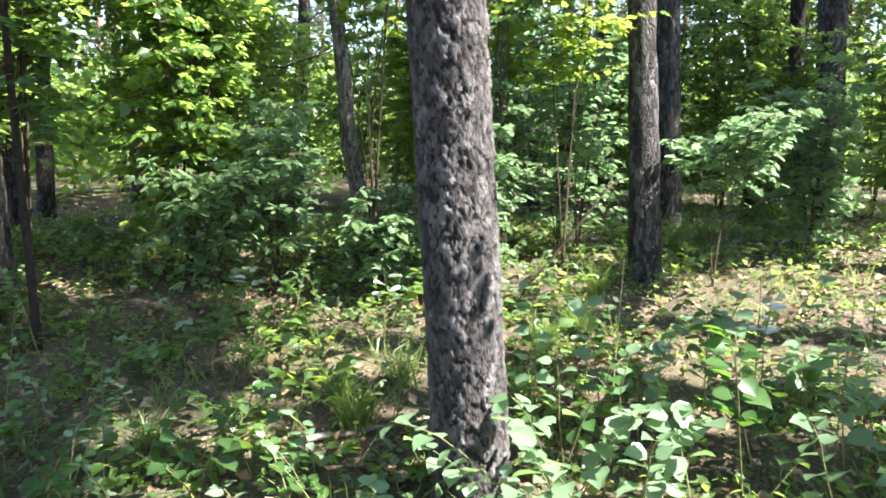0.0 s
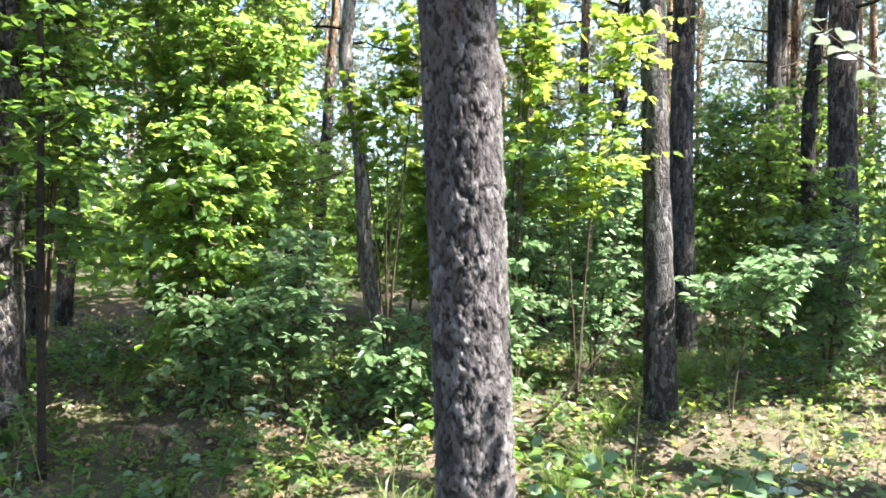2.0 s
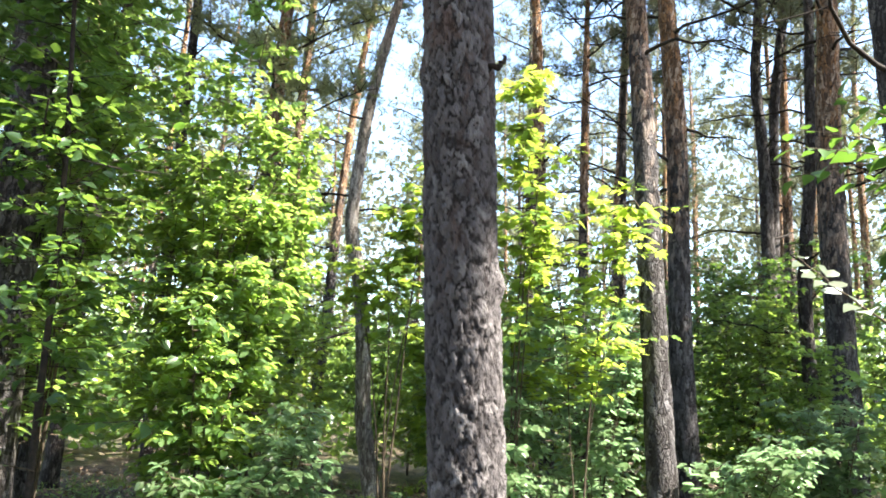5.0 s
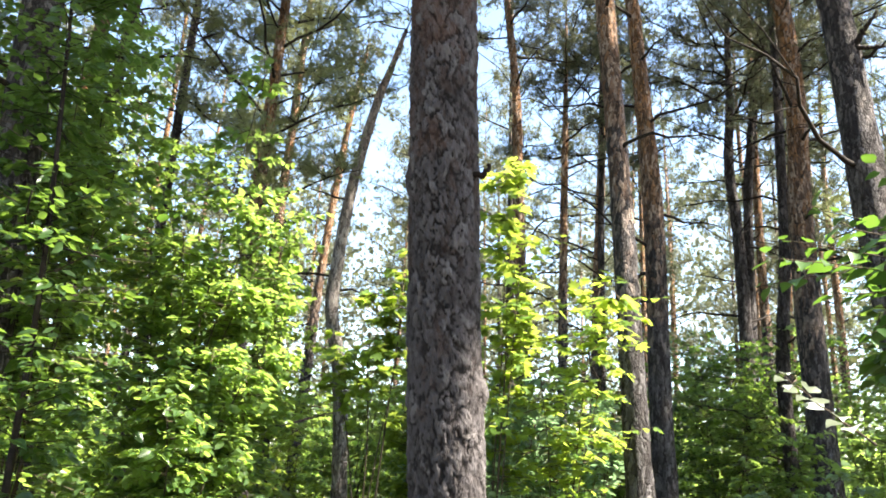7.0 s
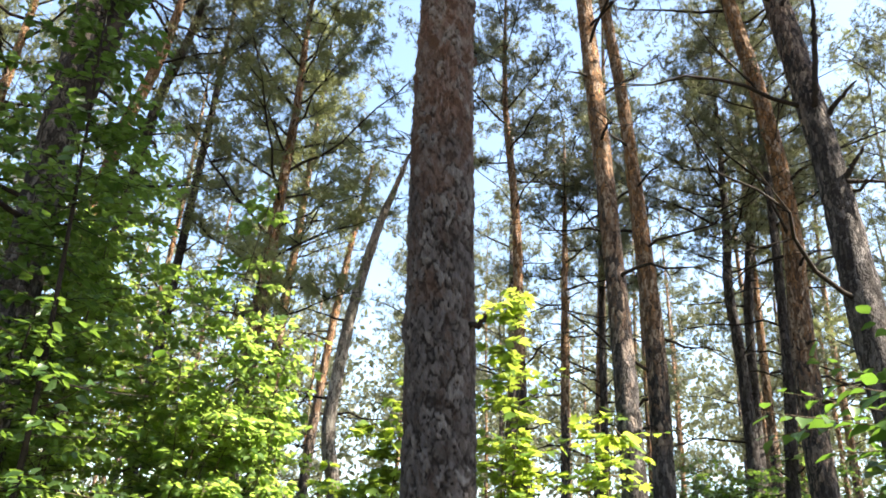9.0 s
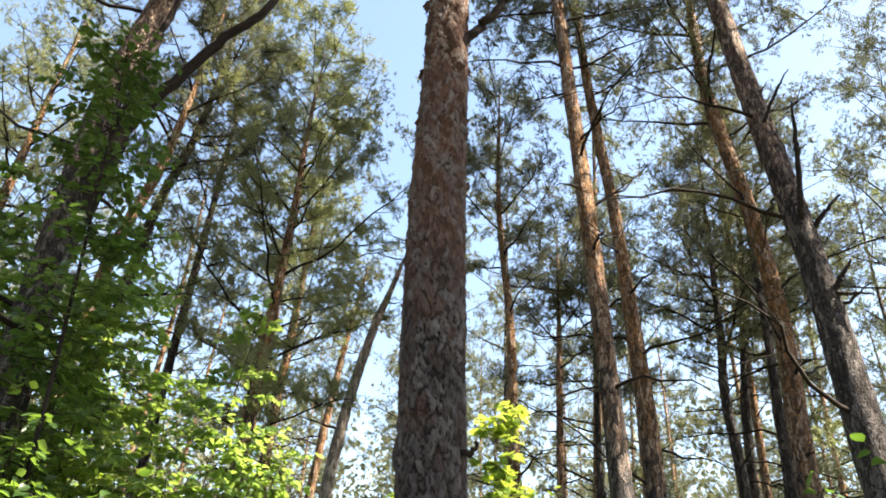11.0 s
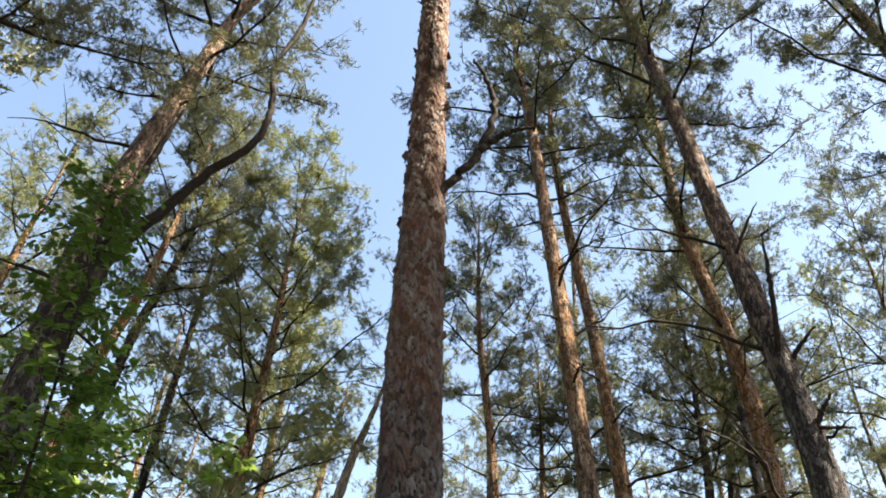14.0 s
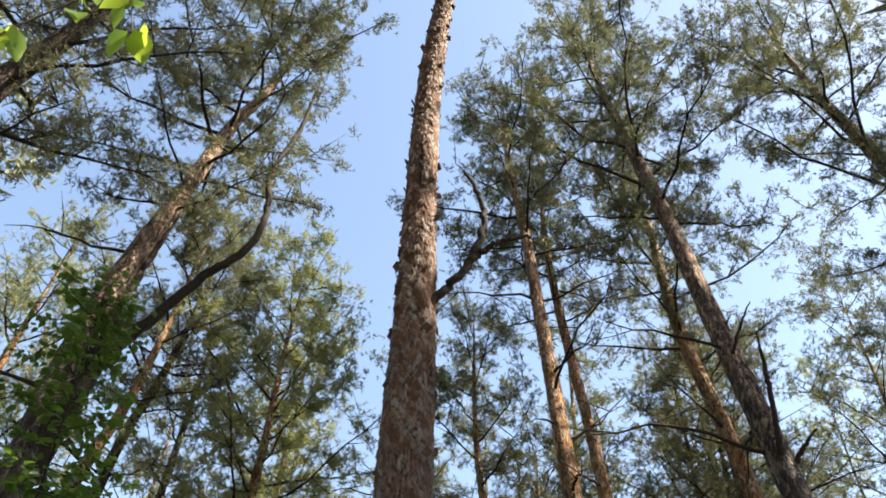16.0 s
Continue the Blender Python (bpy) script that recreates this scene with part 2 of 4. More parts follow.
# darker than pine limbs are: the crowns' shade is put into the colour
limb_wood = plain_wood("pine_limb_shaded", (0.012, 0.01, 0.008), (0.036, 0.027, 0.022))
twig_wood = plain_wood("shrub_stem", (0.035, 0.028, 0.02), (0.10, 0.075, 0.05))
green_twig = plain_wood("green_shoot", (0.10, 0.11, 0.04), (0.20, 0.19, 0.08))
dead_wood = plain_wood("dead_wood", (0.16, 0.13, 0.10), (0.36, 0.31, 0.25))
straw = plain_wood("dry_grass", (0.25, 0.2, 0.1), (0.5, 0.42, 0.24))


def leaf_material(name, a, b, through_col, gloss=0.35, weight=0.45, per_object=False, shine=0.5):
    """A leaf: matt and slightly shiny on the face, letting yellow-green light through."""
    m, nt, nodes, links, bsdf = material(name)
    geo = nodes.new("ShaderNodeNewGeometry")
    info = nodes.new("ShaderNodeObjectInfo")
    rnd = info.outputs["Random"] if per_object else geo.outputs["Random Per Island"]
    n = noise_node(nt, geo.outputs["Position"], 60, 3)
    c = mix(nt, rnd, a, b)
    c = mix(nt, math_node(nt, "MULTIPLY", n.outputs["Fac"], 0.35), c, tuple(v * 0.6 for v in a))
    links.new(c, bsdf.inputs["Base Color"])
    bsdf.inputs["Roughness"].default_value = gloss
    bsdf.inputs["Specular IOR Level"].default_value = shine
    tr = nodes.new("ShaderNodeBsdfTranslucent")
    links.new(mix(nt, rnd, through_col, tuple(v * 0.75 for v in through_col)), tr.inputs["Color"])
    mx = nodes.new("ShaderNodeMixShader")
    mx.inputs[0].default_value = weight
    links.new(bsdf.outputs[0], mx.inputs[1])
    links.new(tr.outputs[0], mx.inputs[2])
    links.new(mx.outputs[0], nodes["Material Output"].inputs["Surface"])
    return m


leaf_mid = leaf_material("leaf_green", (0.055, 0.11, 0.036), (0.12, 0.19, 0.07), (0.42, 0.6, 0.11), 0.32, 0.55)
leaf_lime = leaf_material("leaf_lime", (0.088, 0.18, 0.04), (0.15, 0.24, 0.066), (0.5, 0.63, 0.09), 0.42, 0.56, shine=0.3)
leaf_dull = leaf_material("leaf_dull", (0.085, 0.138, 0.054), (0.17, 0.23, 0.108), (0.33, 0.53, 0.25), 0.3, 0.46)
# dark green, lowered further to put shade into sapling and bush leaves
leaf_dark_shaded = leaf_material("leaf_dark_shaded", (0.03, 0.066, 0.022), (0.06, 0.108, 0.036), (0.22, 0.37, 0.05), 0.3, 0.42)
# base colour paled to carry the sheen of sky and sun
leaf_near = leaf_material("linden_leaf_lit", (0.115, 0.19, 0.1), (0.235, 0.31, 0.2), (0.31, 0.5, 0.16), 0.28, 0.38, True)
# shaded tone for broad leaves: the base colour itself is darkened
leaf_shade = leaf_material("broad_leaf_shaded", (0.034, 0.08, 0.022), (0.072, 0.135, 0.038), (0.17, 0.33, 0.04), 0.36, 0.36, True, shine=0.35)
leaf_bright = leaf_material("hanging_leaf", (0.09, 0.18, 0.03), (0.15, 0.24, 0.05), (0.42, 0.58, 0.07), 0.5, 0.5, True, shine=0.2)
# pale leaf, its colour raised to near white as if sun fell on it
leaf_sun_pale = leaf_material("pale_sunlit_leaf", (0.42, 0.47, 0.4), (0.6, 0.64, 0.57), (0.42, 0.5, 0.36), 0.35, 0.15, True)
leaf_dry = leaf_material("dry_leaf", (0.11, 0.055, 0.028), (0.42, 0.28, 0.17), (0.2, 0.12, 0.05), 0.6, 0.15)
grass_green = leaf_material("grass", (0.08, 0.13, 0.03), (0.2, 0.24, 0.08), (0.3, 0.42, 0.08), 0.45, 0.4)
needle_blue = leaf_material("pine_needles", (0.05, 0.058, 0.038), (0.235, 0.24, 0.165), (0.2, 0.22, 0.09), 0.6, 0.25, shine=0.2)
needle_warm = leaf_material("pine_needles_warm", (0.14, 0.155, 0.07), (0.32, 0.33, 0.175), (0.36, 0.4, 0.15), 0.6, 0.33, shine=0.2)


def floor_material():
    """Forest soil under needles and dry leaves, with mossy green stretches."""
    m, nt, nodes, links, bsdf = material("forest_floor")
    pos = nodes.new("ShaderNodeNewGeometry").outputs["Position"]
    fine = noise_node(nt, pos, 70, 6, 0.7).outputs["Fac"]
    mid = noise_node(nt, pos, 6, 5).outputs["Fac"]
    big = noise_node(nt, pos, 0.9, 3).outputs["Fac"]
    litter = ramp(nt, fine, [(0.32, (0.03, 0.02, 0.014)), (0.5, (0.13, 0.088, 0.06)), (0.72, (0.34, 0.25, 0.18))])
    soil = ramp(nt, fine, [(0.3, (0.018, 0.012, 0.008)), (0.7, (0.1, 0.066, 0.045))])
    moss = ramp(nt, fine, [(0.3, (0.03, 0.045, 0.012)), (0.7, (0.12, 0.14, 0.05))])
    c = mix(nt, ramp(nt, mid, [(0.4, (0, 0, 0)), (0.6, (1, 1, 1))]), soil, litter)
    c = mix(nt, ramp(nt, big, [(0.42, (0, 0, 0)), (0.6, (0.45, 0.45, 0.45))]), c, moss)
    links.new(c, bsdf.inputs["Base Color"])
    bsdf.inputs["Roughness"].default_value = 0.95
    bump(nt, bsdf, math_node(nt, "ADD", fine, mid), 0.9, 0.03)
    return m


# ---- ground ----
def make_ground():
    def axis(lo, hi, near_lo, near_hi, step):
        near = np.arange(near_lo, near_hi, step)
        grow = np.cumsum(step * 1.16 ** np.arange(1, 60))
        left = near_lo - grow[grow < near_lo - lo]
        right = near[-1] + grow[grow < hi - near[-1]]
        return np.r_[lo, left[::-1], near, right, hi]
    xs, ys = axis(-900, 900, -7, 7, 0.11), axis(-900, 900, 0.5, 13, 0.11)
    X, Y = np.meshgrid(xs, ys)
    Z = height(X, Y)
    near = np.exp(-((X / 9) ** 2 + ((Y - 6) / 9) ** 2))
    Z = Z + near * 0.018 * rng.standard_normal(Z.shape)
    nx, ny = len(xs), len(ys)
    i, j = np.meshgrid(np.arange(ny - 1), np.arange(nx - 1), indexing="ij")
    f = np.stack([i * nx + j, i * nx + j + 1, (i + 1) * nx + j + 1, (i + 1) * nx + j], -1).reshape(-1, 4)
    me = build("ground", np.stack([X, Y, Z], -1).reshape(-1, 3), f, floor_material(), True)
    tagged(new("ground", me), "uneven forest floor of soil, needles and dry leaves", "ground", kind="structure")


make_ground()


# ---- bark ----
def plates(u, v, around, cu, cv, seed):
    """Fissured bark on a cylinder: how far each place is from the nearest crack (0 to 1), and a number for its plate."""
    nu = max(3, int(round(around / cu)))
    gu, gv = u / around * nu, v / cv
    iu, iv = np.floor(gu).astype(int), np.floor(gv).astype(int)
    f1, f2 = np.full(u.shape, 9.0), np.full(u.shape, 9.0)
    pid, slope = np.zeros(u.shape), np.zeros(u.shape)

    def h(a, b, k):
        s = np.sin(a * 127.1 + b * 311.7 + k * 74.7 + seed * 19.19) * 43758.5453
        return s - np.floor(s)
    for du in (-1, 0, 1):
        for dv in (-1, 0, 1):
            a, b = iu + du, iv + dv
            am = np.mod(a, nu)
            px, py = a + 0.1 + 0.8 * h(am, b, 1), b + 0.05 + 0.9 * h(am, b, 2)
            d = np.hypot(gu - px, 0.72 * (gv - py))
            nearer = d < f1
            f2 = np.where(nearer, f1, np.minimum(f2, d))
            pid = np.where(nearer, h(am, b, 3), pid)
            slope = np.where(nearer, gv - py, slope)
            f1 = np.where(nearer, d, f1)
    s = np.clip((f2 - f1) / 0.25, 0, 1)
    return s * s * (3 - 2 * s), pid, slope


def trunk_mesh(name, axis, mat, sides, step, relief, seed, knots=(), fine_to=None):
    """A pine stem along rows of x, y, z, diameter, with bark plates; knots: (angle, height, swelling in metres); above fine_to the rings lie farther apart."""
    length = np.linalg.norm(np.diff(np.asarray(axis)[:, :3], axis=0), axis=1).sum()
    c = spline(axis, int(length / step) + 2)
    if fine_to:
        above = np.flatnonzero(c[:, 2] > fine_to)
        c = np.concatenate([c[c[:, 2] <= fine_to], c[above[::8]], c[-1:]])
    n = len(c)
    a, b, t = frames_along(c[:, :3])
    w = np.linspace(0, 2 * np.pi, sides, endpoint=False)
    W, Zc = np.meshgrid(w, c[:, 2])
    R = np.repeat(c[:, 3:4] / 2, sides, 1)
    around = 0.6 * np.pi * c[:, 3].max()
    U = W / (2 * np.pi) * around
    up = np.clip((Zc - 3.3) / 2.4, 0, 1)
    up = up * up * (3 - 2 * up)
    warp = 0.010 * np.sin(19 * Zc + 3 * np.sin(W + seed)) + 0.007 * np.sin(47 * Zc + 4 * W + seed) + 0.004 * np.sin(101 * Zc - 7 * W) + 0.003 * np.sin(210 * Zc + 13 * W) + 0.002 * np.sin(330 * Zc - 29 * W)
    rise_v = 0.03 * np.sin(6 * W + 5 * np.sin(3.1 * Zc) + seed) + 0.008 * np.sin(17 * W + 11 * Zc)
    g1, id1, s1 = plates(U + warp, Zc + rise_v, around, 0.024, 0.085, seed)
    g2, id2, s2 = plates(U - 0.8 * warp, Zc - rise_v, around, 0.028, 0.055, seed + 5)
    # some cracks are bridged, so that plates run together
    bridge = np.clip(-0.4 + 1.0 * np.sin(31 * Zc + 8 * W + 3 * np.sin(9 * W + 5 * Zc)) * np.sin(15 * W - 17 * Zc), 0, 1)
    g1 = np.maximum(g1, 0.75 * bridge)
    g2 = np.maximum(g2, 0.6 * bridge)
    coarse = np.minimum(1, 1.6 * g1) * (0.55 + 0.5 * id1 - 0.4 * s1 * (id1 - 0.2)) + 0.25 * g2 * (0.3 + 0.9 * id2 - 0.7 * s2)
    flaky = 0.9 * g2 * (0.25 + 1.0 * id2 - 1.0 * s2 * (0.4 + id2)) * 0.75 + 0.25 * g1 * id1
    rise = relief * ((1 - up) * coarse + up * flaky)
    rise += relief * 0.08 * rng.standard_normal(W.shape)
    wob = 1 + 0.03 * np.sin(2 * W + 1.3 * Zc + seed) + 0.025 * np.sin(3 * W - 2.1 * Zc) + 0.02 * np.sin(W + 0.8 * Zc)
    R = R * wob + np.minimum(rise, 0.35 * R) - relief * 0.6
    R = np.maximum(R, 0.004)
    for ang, z, size in knots:
        dw = np.angle(np.exp(1j * (W - ang))) * c[:, 3].max() / 2
        R = R + size * np.exp(-(dw**2 + (Zc - z) ** 2) / (2 * 0.035**2))
    foot = np.clip(1 - (Zc - c[0, 2]) / 0.35, 0, 1)
    R = R * (1 + foot**2 * (0.22 + 0.14 * np.sin(5 * W + seed)))
    V = c[:, None, :3] + R[..., None] * (a[:, None] * np.cos(W)[..., None] + b[:, None] * np.sin(W)[..., None])
    i, j = np.meshgrid(np.arange(n - 1), np.arange(sides), indexing="ij")
    k = (j + 1) % sides
    f = np.stack([i * sides + j, i * sides + k, (i + 1) * sides + k, (i + 1) * sides + j], -1).reshape(-1, 4)
    shown = {"plate": ((1 - up) * (0.65 * id1 + 0.35 * id2) + up * id2).ravel(), "groove": ((1 - up) * g1 * (0.6 + 0.4 * g2) + up * g2).ravel()}
    return build(name, V.reshape(-1, 3), f, mat, True, shown)


# ---- needles and leaves ----
def needles(base, way, count, length, width):
    """Tufts of needles: thin blades that fan out of each base along its way."""
    n = len(base)
    d = unit(way[:, None] * 0.6 + 0.62 * rng.standard_normal((n, count, 3)))
    ln = length * rng.uniform(0.7, 1.15, (n, count, 1))
    root = base[:, None] + way[:, None] * rng.uniform(-0.7, 0.9, (n, count, 1)) * length
    side = unit(np.cross(d, rng.standard_normal((n, count, 3)))) * width / 2
    v = np.stack([root - side, root + side, root + d * ln], 2).reshape(-1, 3)
    return v, np.arange(len(v)).reshape(-1, 3)


BLADE = (np.array([(0, 0, 0), (-0.32, 0.36, 0.06), (-0.2, 0.74, 0.03), (0, 1, -0.06), (0.2, 0.74, 0.03), (0.32, 0.36, 0.06)], float),
         np.array([(0, 2, 1), (0, 3, 2), (0, 4, 3), (0, 5, 4)]))
OVATE = (np.array([(0, 0, 0), (-0.30, 0.22, 0.05), (-0.33, 0.5, 0.05), (-0.15, 0.82, 0.02), (0, 1, -0.06), (0.15, 0.82, 0.02), (0.33, 0.5, 0.05),
                   (0.30, 0.22, 0.05), (0, 0.35, -0.02), (0, 0.7, -0.03)], float),
         np.array([(0, 8, 1), (1, 8, 2), (2, 8, 9), (2, 9, 3), (3, 9, 4), (4, 9, 5), (5, 9, 6), (6, 9, 8), (6, 8, 7), (7, 8, 0)]))
ROUND = (OVATE[0] * (1.4, 1, 1.3), OVATE[1])
SMALL = (np.array([(0, 0, 0), (-0.34, 0.45, 0.07), (0, 1, -0.04), (0.34, 0.45, 0.07)], float), np.array([(0, 2, 1), (0, 3, 2)]))
MAPLE = (np.array([(0, 0, 0), (-0.28, 0.02, 0.04), (-0.5, 0.35, 0.02), (-0.25, 0.42, 0.03), (-0.36, 0.8, -0.02), (-0.12, 0.66, 0.02), (0, 1.05, -0.06),
                   (0.12, 0.66, 0.02), (0.36, 0.8, -0.02), (0.25, 0.42, 0.03), (0.5, 0.35, 0.02), (0.28, 0.02, 0.04), (0, 0.4, -0.02)], float),
         np.array([(12, i + 1, i) for i in range(11)] + [(12, 0, 11)]))


def leaves(shape, pos, way, size, droop=0.25, tilt=0.35):
    """Leaves of one shape at pos, each pointing along its way and lying more or less flat."""
    v0, f0 = shape
    n = len(pos)
    y = unit(way + np.array([0, 0, -droop]) + 0.25 * rng.standard_normal((n, 3)))
    up = unit(np.array([0, 0, 1.0]) + tilt * rng.standard_normal((n, 3)))
    x = unit(np.cross(y, up))
    z = np.cross(x, y)
    s = (size * rng.uniform(0.45, 1.25, (n, 1)))[..., None]
    bend = rng.uniform(0.3, 2.2, (n, 1, 1))
    v = pos[:, None] + s * (v0[None, :, :1] * x[:, None] + v0[None, :, 1:2] * y[:, None] + bend * v0[None, :, 2:] * z[:, None])
    f = f0[None] + (np.arange(n) * len(v0))[:, None, None]
    return v.reshape(-1, 3), f.reshape(-1, 3)


# ---- pines ----
def limb_path(start, az, length, rise, sag, n=9, wig=0.06):
    s = np.linspace(0, 1, n)[:, None]
    out = np.array([math.cos(az), math.sin(az), 0])
    p = np.asarray(start) + out * length * s + np.array([0, 0, 1]) * (rise * length * s + sag * length * s * s)
    w = np.cumsum(rng.standard_normal((n, 3)) * wig * length / n**0.5, 0)
    return p + (w - w[:1]) * 0.6


def pine(axis, mat, crown, tufts, seed, label, dead=9, sides=22, step=0.11, relief=0.011, needle=needle_blue, blade=(0.066, 0.0118, 11), group="pines",
         knots=(), limb_mat=None, merged=False, fine_to=None):
    """A Scots pine. axis: rows of x, y, z, diameter; crown: lowest height, widest reach, number of limbs; dead: bare snags under the crown."""
    x, y, z, d = axis[0]
    tree = empty("pine_tree", (x, y, z), label, "tree", group)
    off = np.array([x, y, z])
    ax = np.asarray(axis, float) - np.array([x, y, z, 0])
    # the bark and its colour go by the height over the ground, so the stem is built where it stands
    me = trunk_mesh("trunk", np.asarray(axis, float), mat, sides, step, relief, seed, knots, fine_to)
    co = np.empty(len(me.vertices) * 3, np.float32)
    me.vertices.foreach_get("co", co)
    me.vertices.foreach_set("co", (co.reshape(-1, 3) - off).astype(np.float32).ravel())
    part("trunk", me, tree)
    c = spline(ax, 120)
    lo, reach, limbs = crown
    top = c[-1, 2] + z
    limb_mat = limb_mat or limb_wood
    bare, base, way, limb_meshes, thin = [], [], [], [], []
    for k in range(dead if merged else int(dead * 1.8)):
        hz = rng.uniform(max(1.6, lo * 0.35), lo)
        i = int(np.argmin(abs(c[:, 2] + z - hz)))
        ln = (0.15 + 1.5 * rng.random() ** 1.4) * (0.5 + reach / 3)
        p = limb_path(c[i, :3], rng.uniform(0, 6.283), ln, rng.uniform(-0.1, 0.5), rng.uniform(-0.5, 0.4), 8, 0.12)
        r = np.linspace(0.22 * c[i, 3] ** 0.5 * 0.22, 0.004, 8)
        limb_meshes.append(tube(p, np.maximum(r, 0.004), 5))
        if ln > 0.6:
            for q in range(3):
                w = limb_path(p[3 + q], rng.uniform(0, 6.283), ln * 0.4, rng.uniform(-0.2, 0.5), 0, 5, 0.15)
                thin.append(tube(w[[0, 2, 4]], np.array([0.008, 0.006, 0.002]), 3))
    limbs = int(limbs * 1.35)
    for k in range(limbs):
        s = (k + 0.5) / limbs
        hz = lo + (top - lo) * s**0.9
        i = int(np.argmin(abs(c[:, 2] + z - hz)))
        ln = reach * (1.3 if merged else 1.18) * (1.1 - 0.7 * s) * rng.uniform(0.55, 1.15) * (0.65 + 0.35 * min(1, s / 0.2))
        p = limb_path(c[i, :3], k * 2.4 + rng.uniform(-0.5, 0.5), ln, 0.25 + 0.6 * s + rng.uniform(-0.15, 0.25), rng.uniform(-0.15, 0.25), 9, 0.09)
        r0 = max(0.01, min(0.19 * c[i, 3], 0.010 + 0.0075 * ln))
        limb_meshes.append(tube(p[::2], np.linspace(r0, 0.005, 5), 4) if merged else tube(p, np.linspace(r0, 0.005, 9), 6))
        subs = max(5, int((7 if merged else 13) * ln / 1.6))
        for q in range(subs):
            a = p[2 + int(rng.integers(0, 7))]
            tl = rng.uniform(0.25, 0.55) * (0.5 + 0.35 * ln)
            w = limb_path(a, rng.uniform(0, 6.283), tl, rng.uniform(0.0, 0.7), 0.2, 6, 0.12)
            if not merged or q % 2:
                thin.append(tube(w[[0, 5]], np.array([0.006 if merged else 0.009, 0.002]), 3))
            base.append(w[2:])
            way.append(unit(np.gradient(w, axis=0)[2:] + 0.35 * rng.standard_normal((4, 3)) + (0, 0, 0.25)))
        base.append(p[6:])
        way.append(unit(np.gradient(p, axis=0)[6:]))
    if limb_meshes and merged:
        thin += limb_meshes
    else:
        for v, f in limb_meshes:
            part("limb", build("limb", v, f, limb_mat, True), tree)
    if thin:
        tagged(part("branching", build("branching", *join(thin), limb_mat), tree), kind="stuff")
    if base and tufts:
        base, way = np.concatenate(base), np.concatenate(way)
        tufts = int(tufts * (1.75 if merged else 2.9))
        pick = rng.integers(0, len(base), tufts)
        puff = rng.normal(0, 0.1 if merged else 0.05, (len(base), 3))
        b = base[pick] + puff[pick] + rng.normal(0, 0.05, (tufts, 3))
        w = unit(way[pick] + 0.5 * rng.standard_normal((tufts, 3)))
        v, f = needles(b, w, blade[2], blade[0], blade[1])
        tagged(part("crown", build("crown", v, f, needle), tree), kind="stuff")
    return tree


PINE = "tall Scots pine with flaking orange upper bark and thin crown"
GREYPINE = "tall pine with grey fissured bark and thin needle crown"
# above 10.5 m the unseen top is bent, its crown added for shade
main_axis = [(0.115, 2.76, -0.12, 0.30), (0.10, 2.75, 0.3, 0.285), (0.035, 2.715, 1.5, 0.275), (-0.045, 2.675, 2.8, 0.262), (-0.105, 2.64, 4.0, 0.25),
             (-0.12, 2.605, 5.1, 0.225), (-0.15, 2.575, 6.2, 0.20), (-0.155, 2.54, 7.3, 0.18), (-0.09, 2.50, 8.7, 0.15), (0.02, 2.5, 10.5, 0.125), (0.7, 2.8, 13.2, 0.09), (1.5, 3.2, 17.0, 0.03)]
main_pine = pine(main_axis, bark_main, (12.4, 2.1, 22), 2300, 3, "large pine with grey-brown fissured bark plates and one crooked dead limb", 0, 136, 0.0115, 0.0135,
                 knots=((3.3, 2.2, 0.02), (0.1, 3.02, 0.015), (1.9, 6.3, 0.012)), fine_to=9.2)


def stem_branch(tree, rows, mat=limb_wood, name="limb", sides=8, label=""):
    """A limb along rows of x, y, z, radius, in the place's own coordinates."""
    o = np.array(tree.location)
    c = spline(np.asarray(rows, float), 8 * len(rows))
    c[1:, :3] += 0.006 * rng.standard_normal((len(c) - 1, 3))
    v, f = tube(c[:, :3] - o, c[:, 3], sides)
    return part(name, build(name, v, f, mat, True), tree, label)


# the right-hand trees
pine([(1.42, 5.24, 0.3, 0.24), (1.40, 5.46, 2.0, 0.185), (1.375, 5.68, 3.7, 0.18), (1.33, 5.9, 5.4, 0.175), (1.285, 6.06, 6.6, 0.17), (1.22, 6.28, 8.2, 0.165), (1.11, 6.56, 10.4, 0.14), (0.97, 6.8, 12.2, 0.10), (0.94, 7.0, 14.2, 0.03)],
     bark_low, (9.6, 1.4, 16), 1400, 11, PINE, 7)
pine([(2.50, 8.4, 0.4, 0.28), (2.42, 8.4, 2.5, 0.25), (2.38, 8.4, 5.0, 0.235), (2.26, 8.4, 6.8, 0.19), (2.14, 8.4, 8.3, 0.165), (1.88, 8.4, 10.5, 0.14), (1.75, 8.4, 12.5, 0.11), (1.8, 8.4, 15.0, 0.03)],
     bark_low, (10.2, 1.6, 18), 1400, 12, PINE, 9)
pine([(4.19, 9.0, 0.4, 0.18), (4.06, 9.0, 3.0, 0.16), (4.2, 9.0, 5.0, 0.13), (4.3, 9.1, 8.0, 0.1), (4.3, 9.2, 11.0, 0.03)], bark_grey, (6.0, 1.3, 14), 900, 13, GREYPINE, 8)
pine([(4.2, 8.3, 0.3, 0.33), (4.15, 8.33, 2.2, 0.3), (4.11, 8.38, 4.5, 0.275), (4.19, 8.42, 6.6, 0.24), (4.06, 8.46, 8.4, 0.22), (3.74, 8.5, 10.6, 0.2), (3.70, 8.55, 12.8, 0.14), (3.6, 8.6, 15.5, 0.03)],
     bark_low, (9.6, 2.0, 20), 2200, 14, PINE, 8)
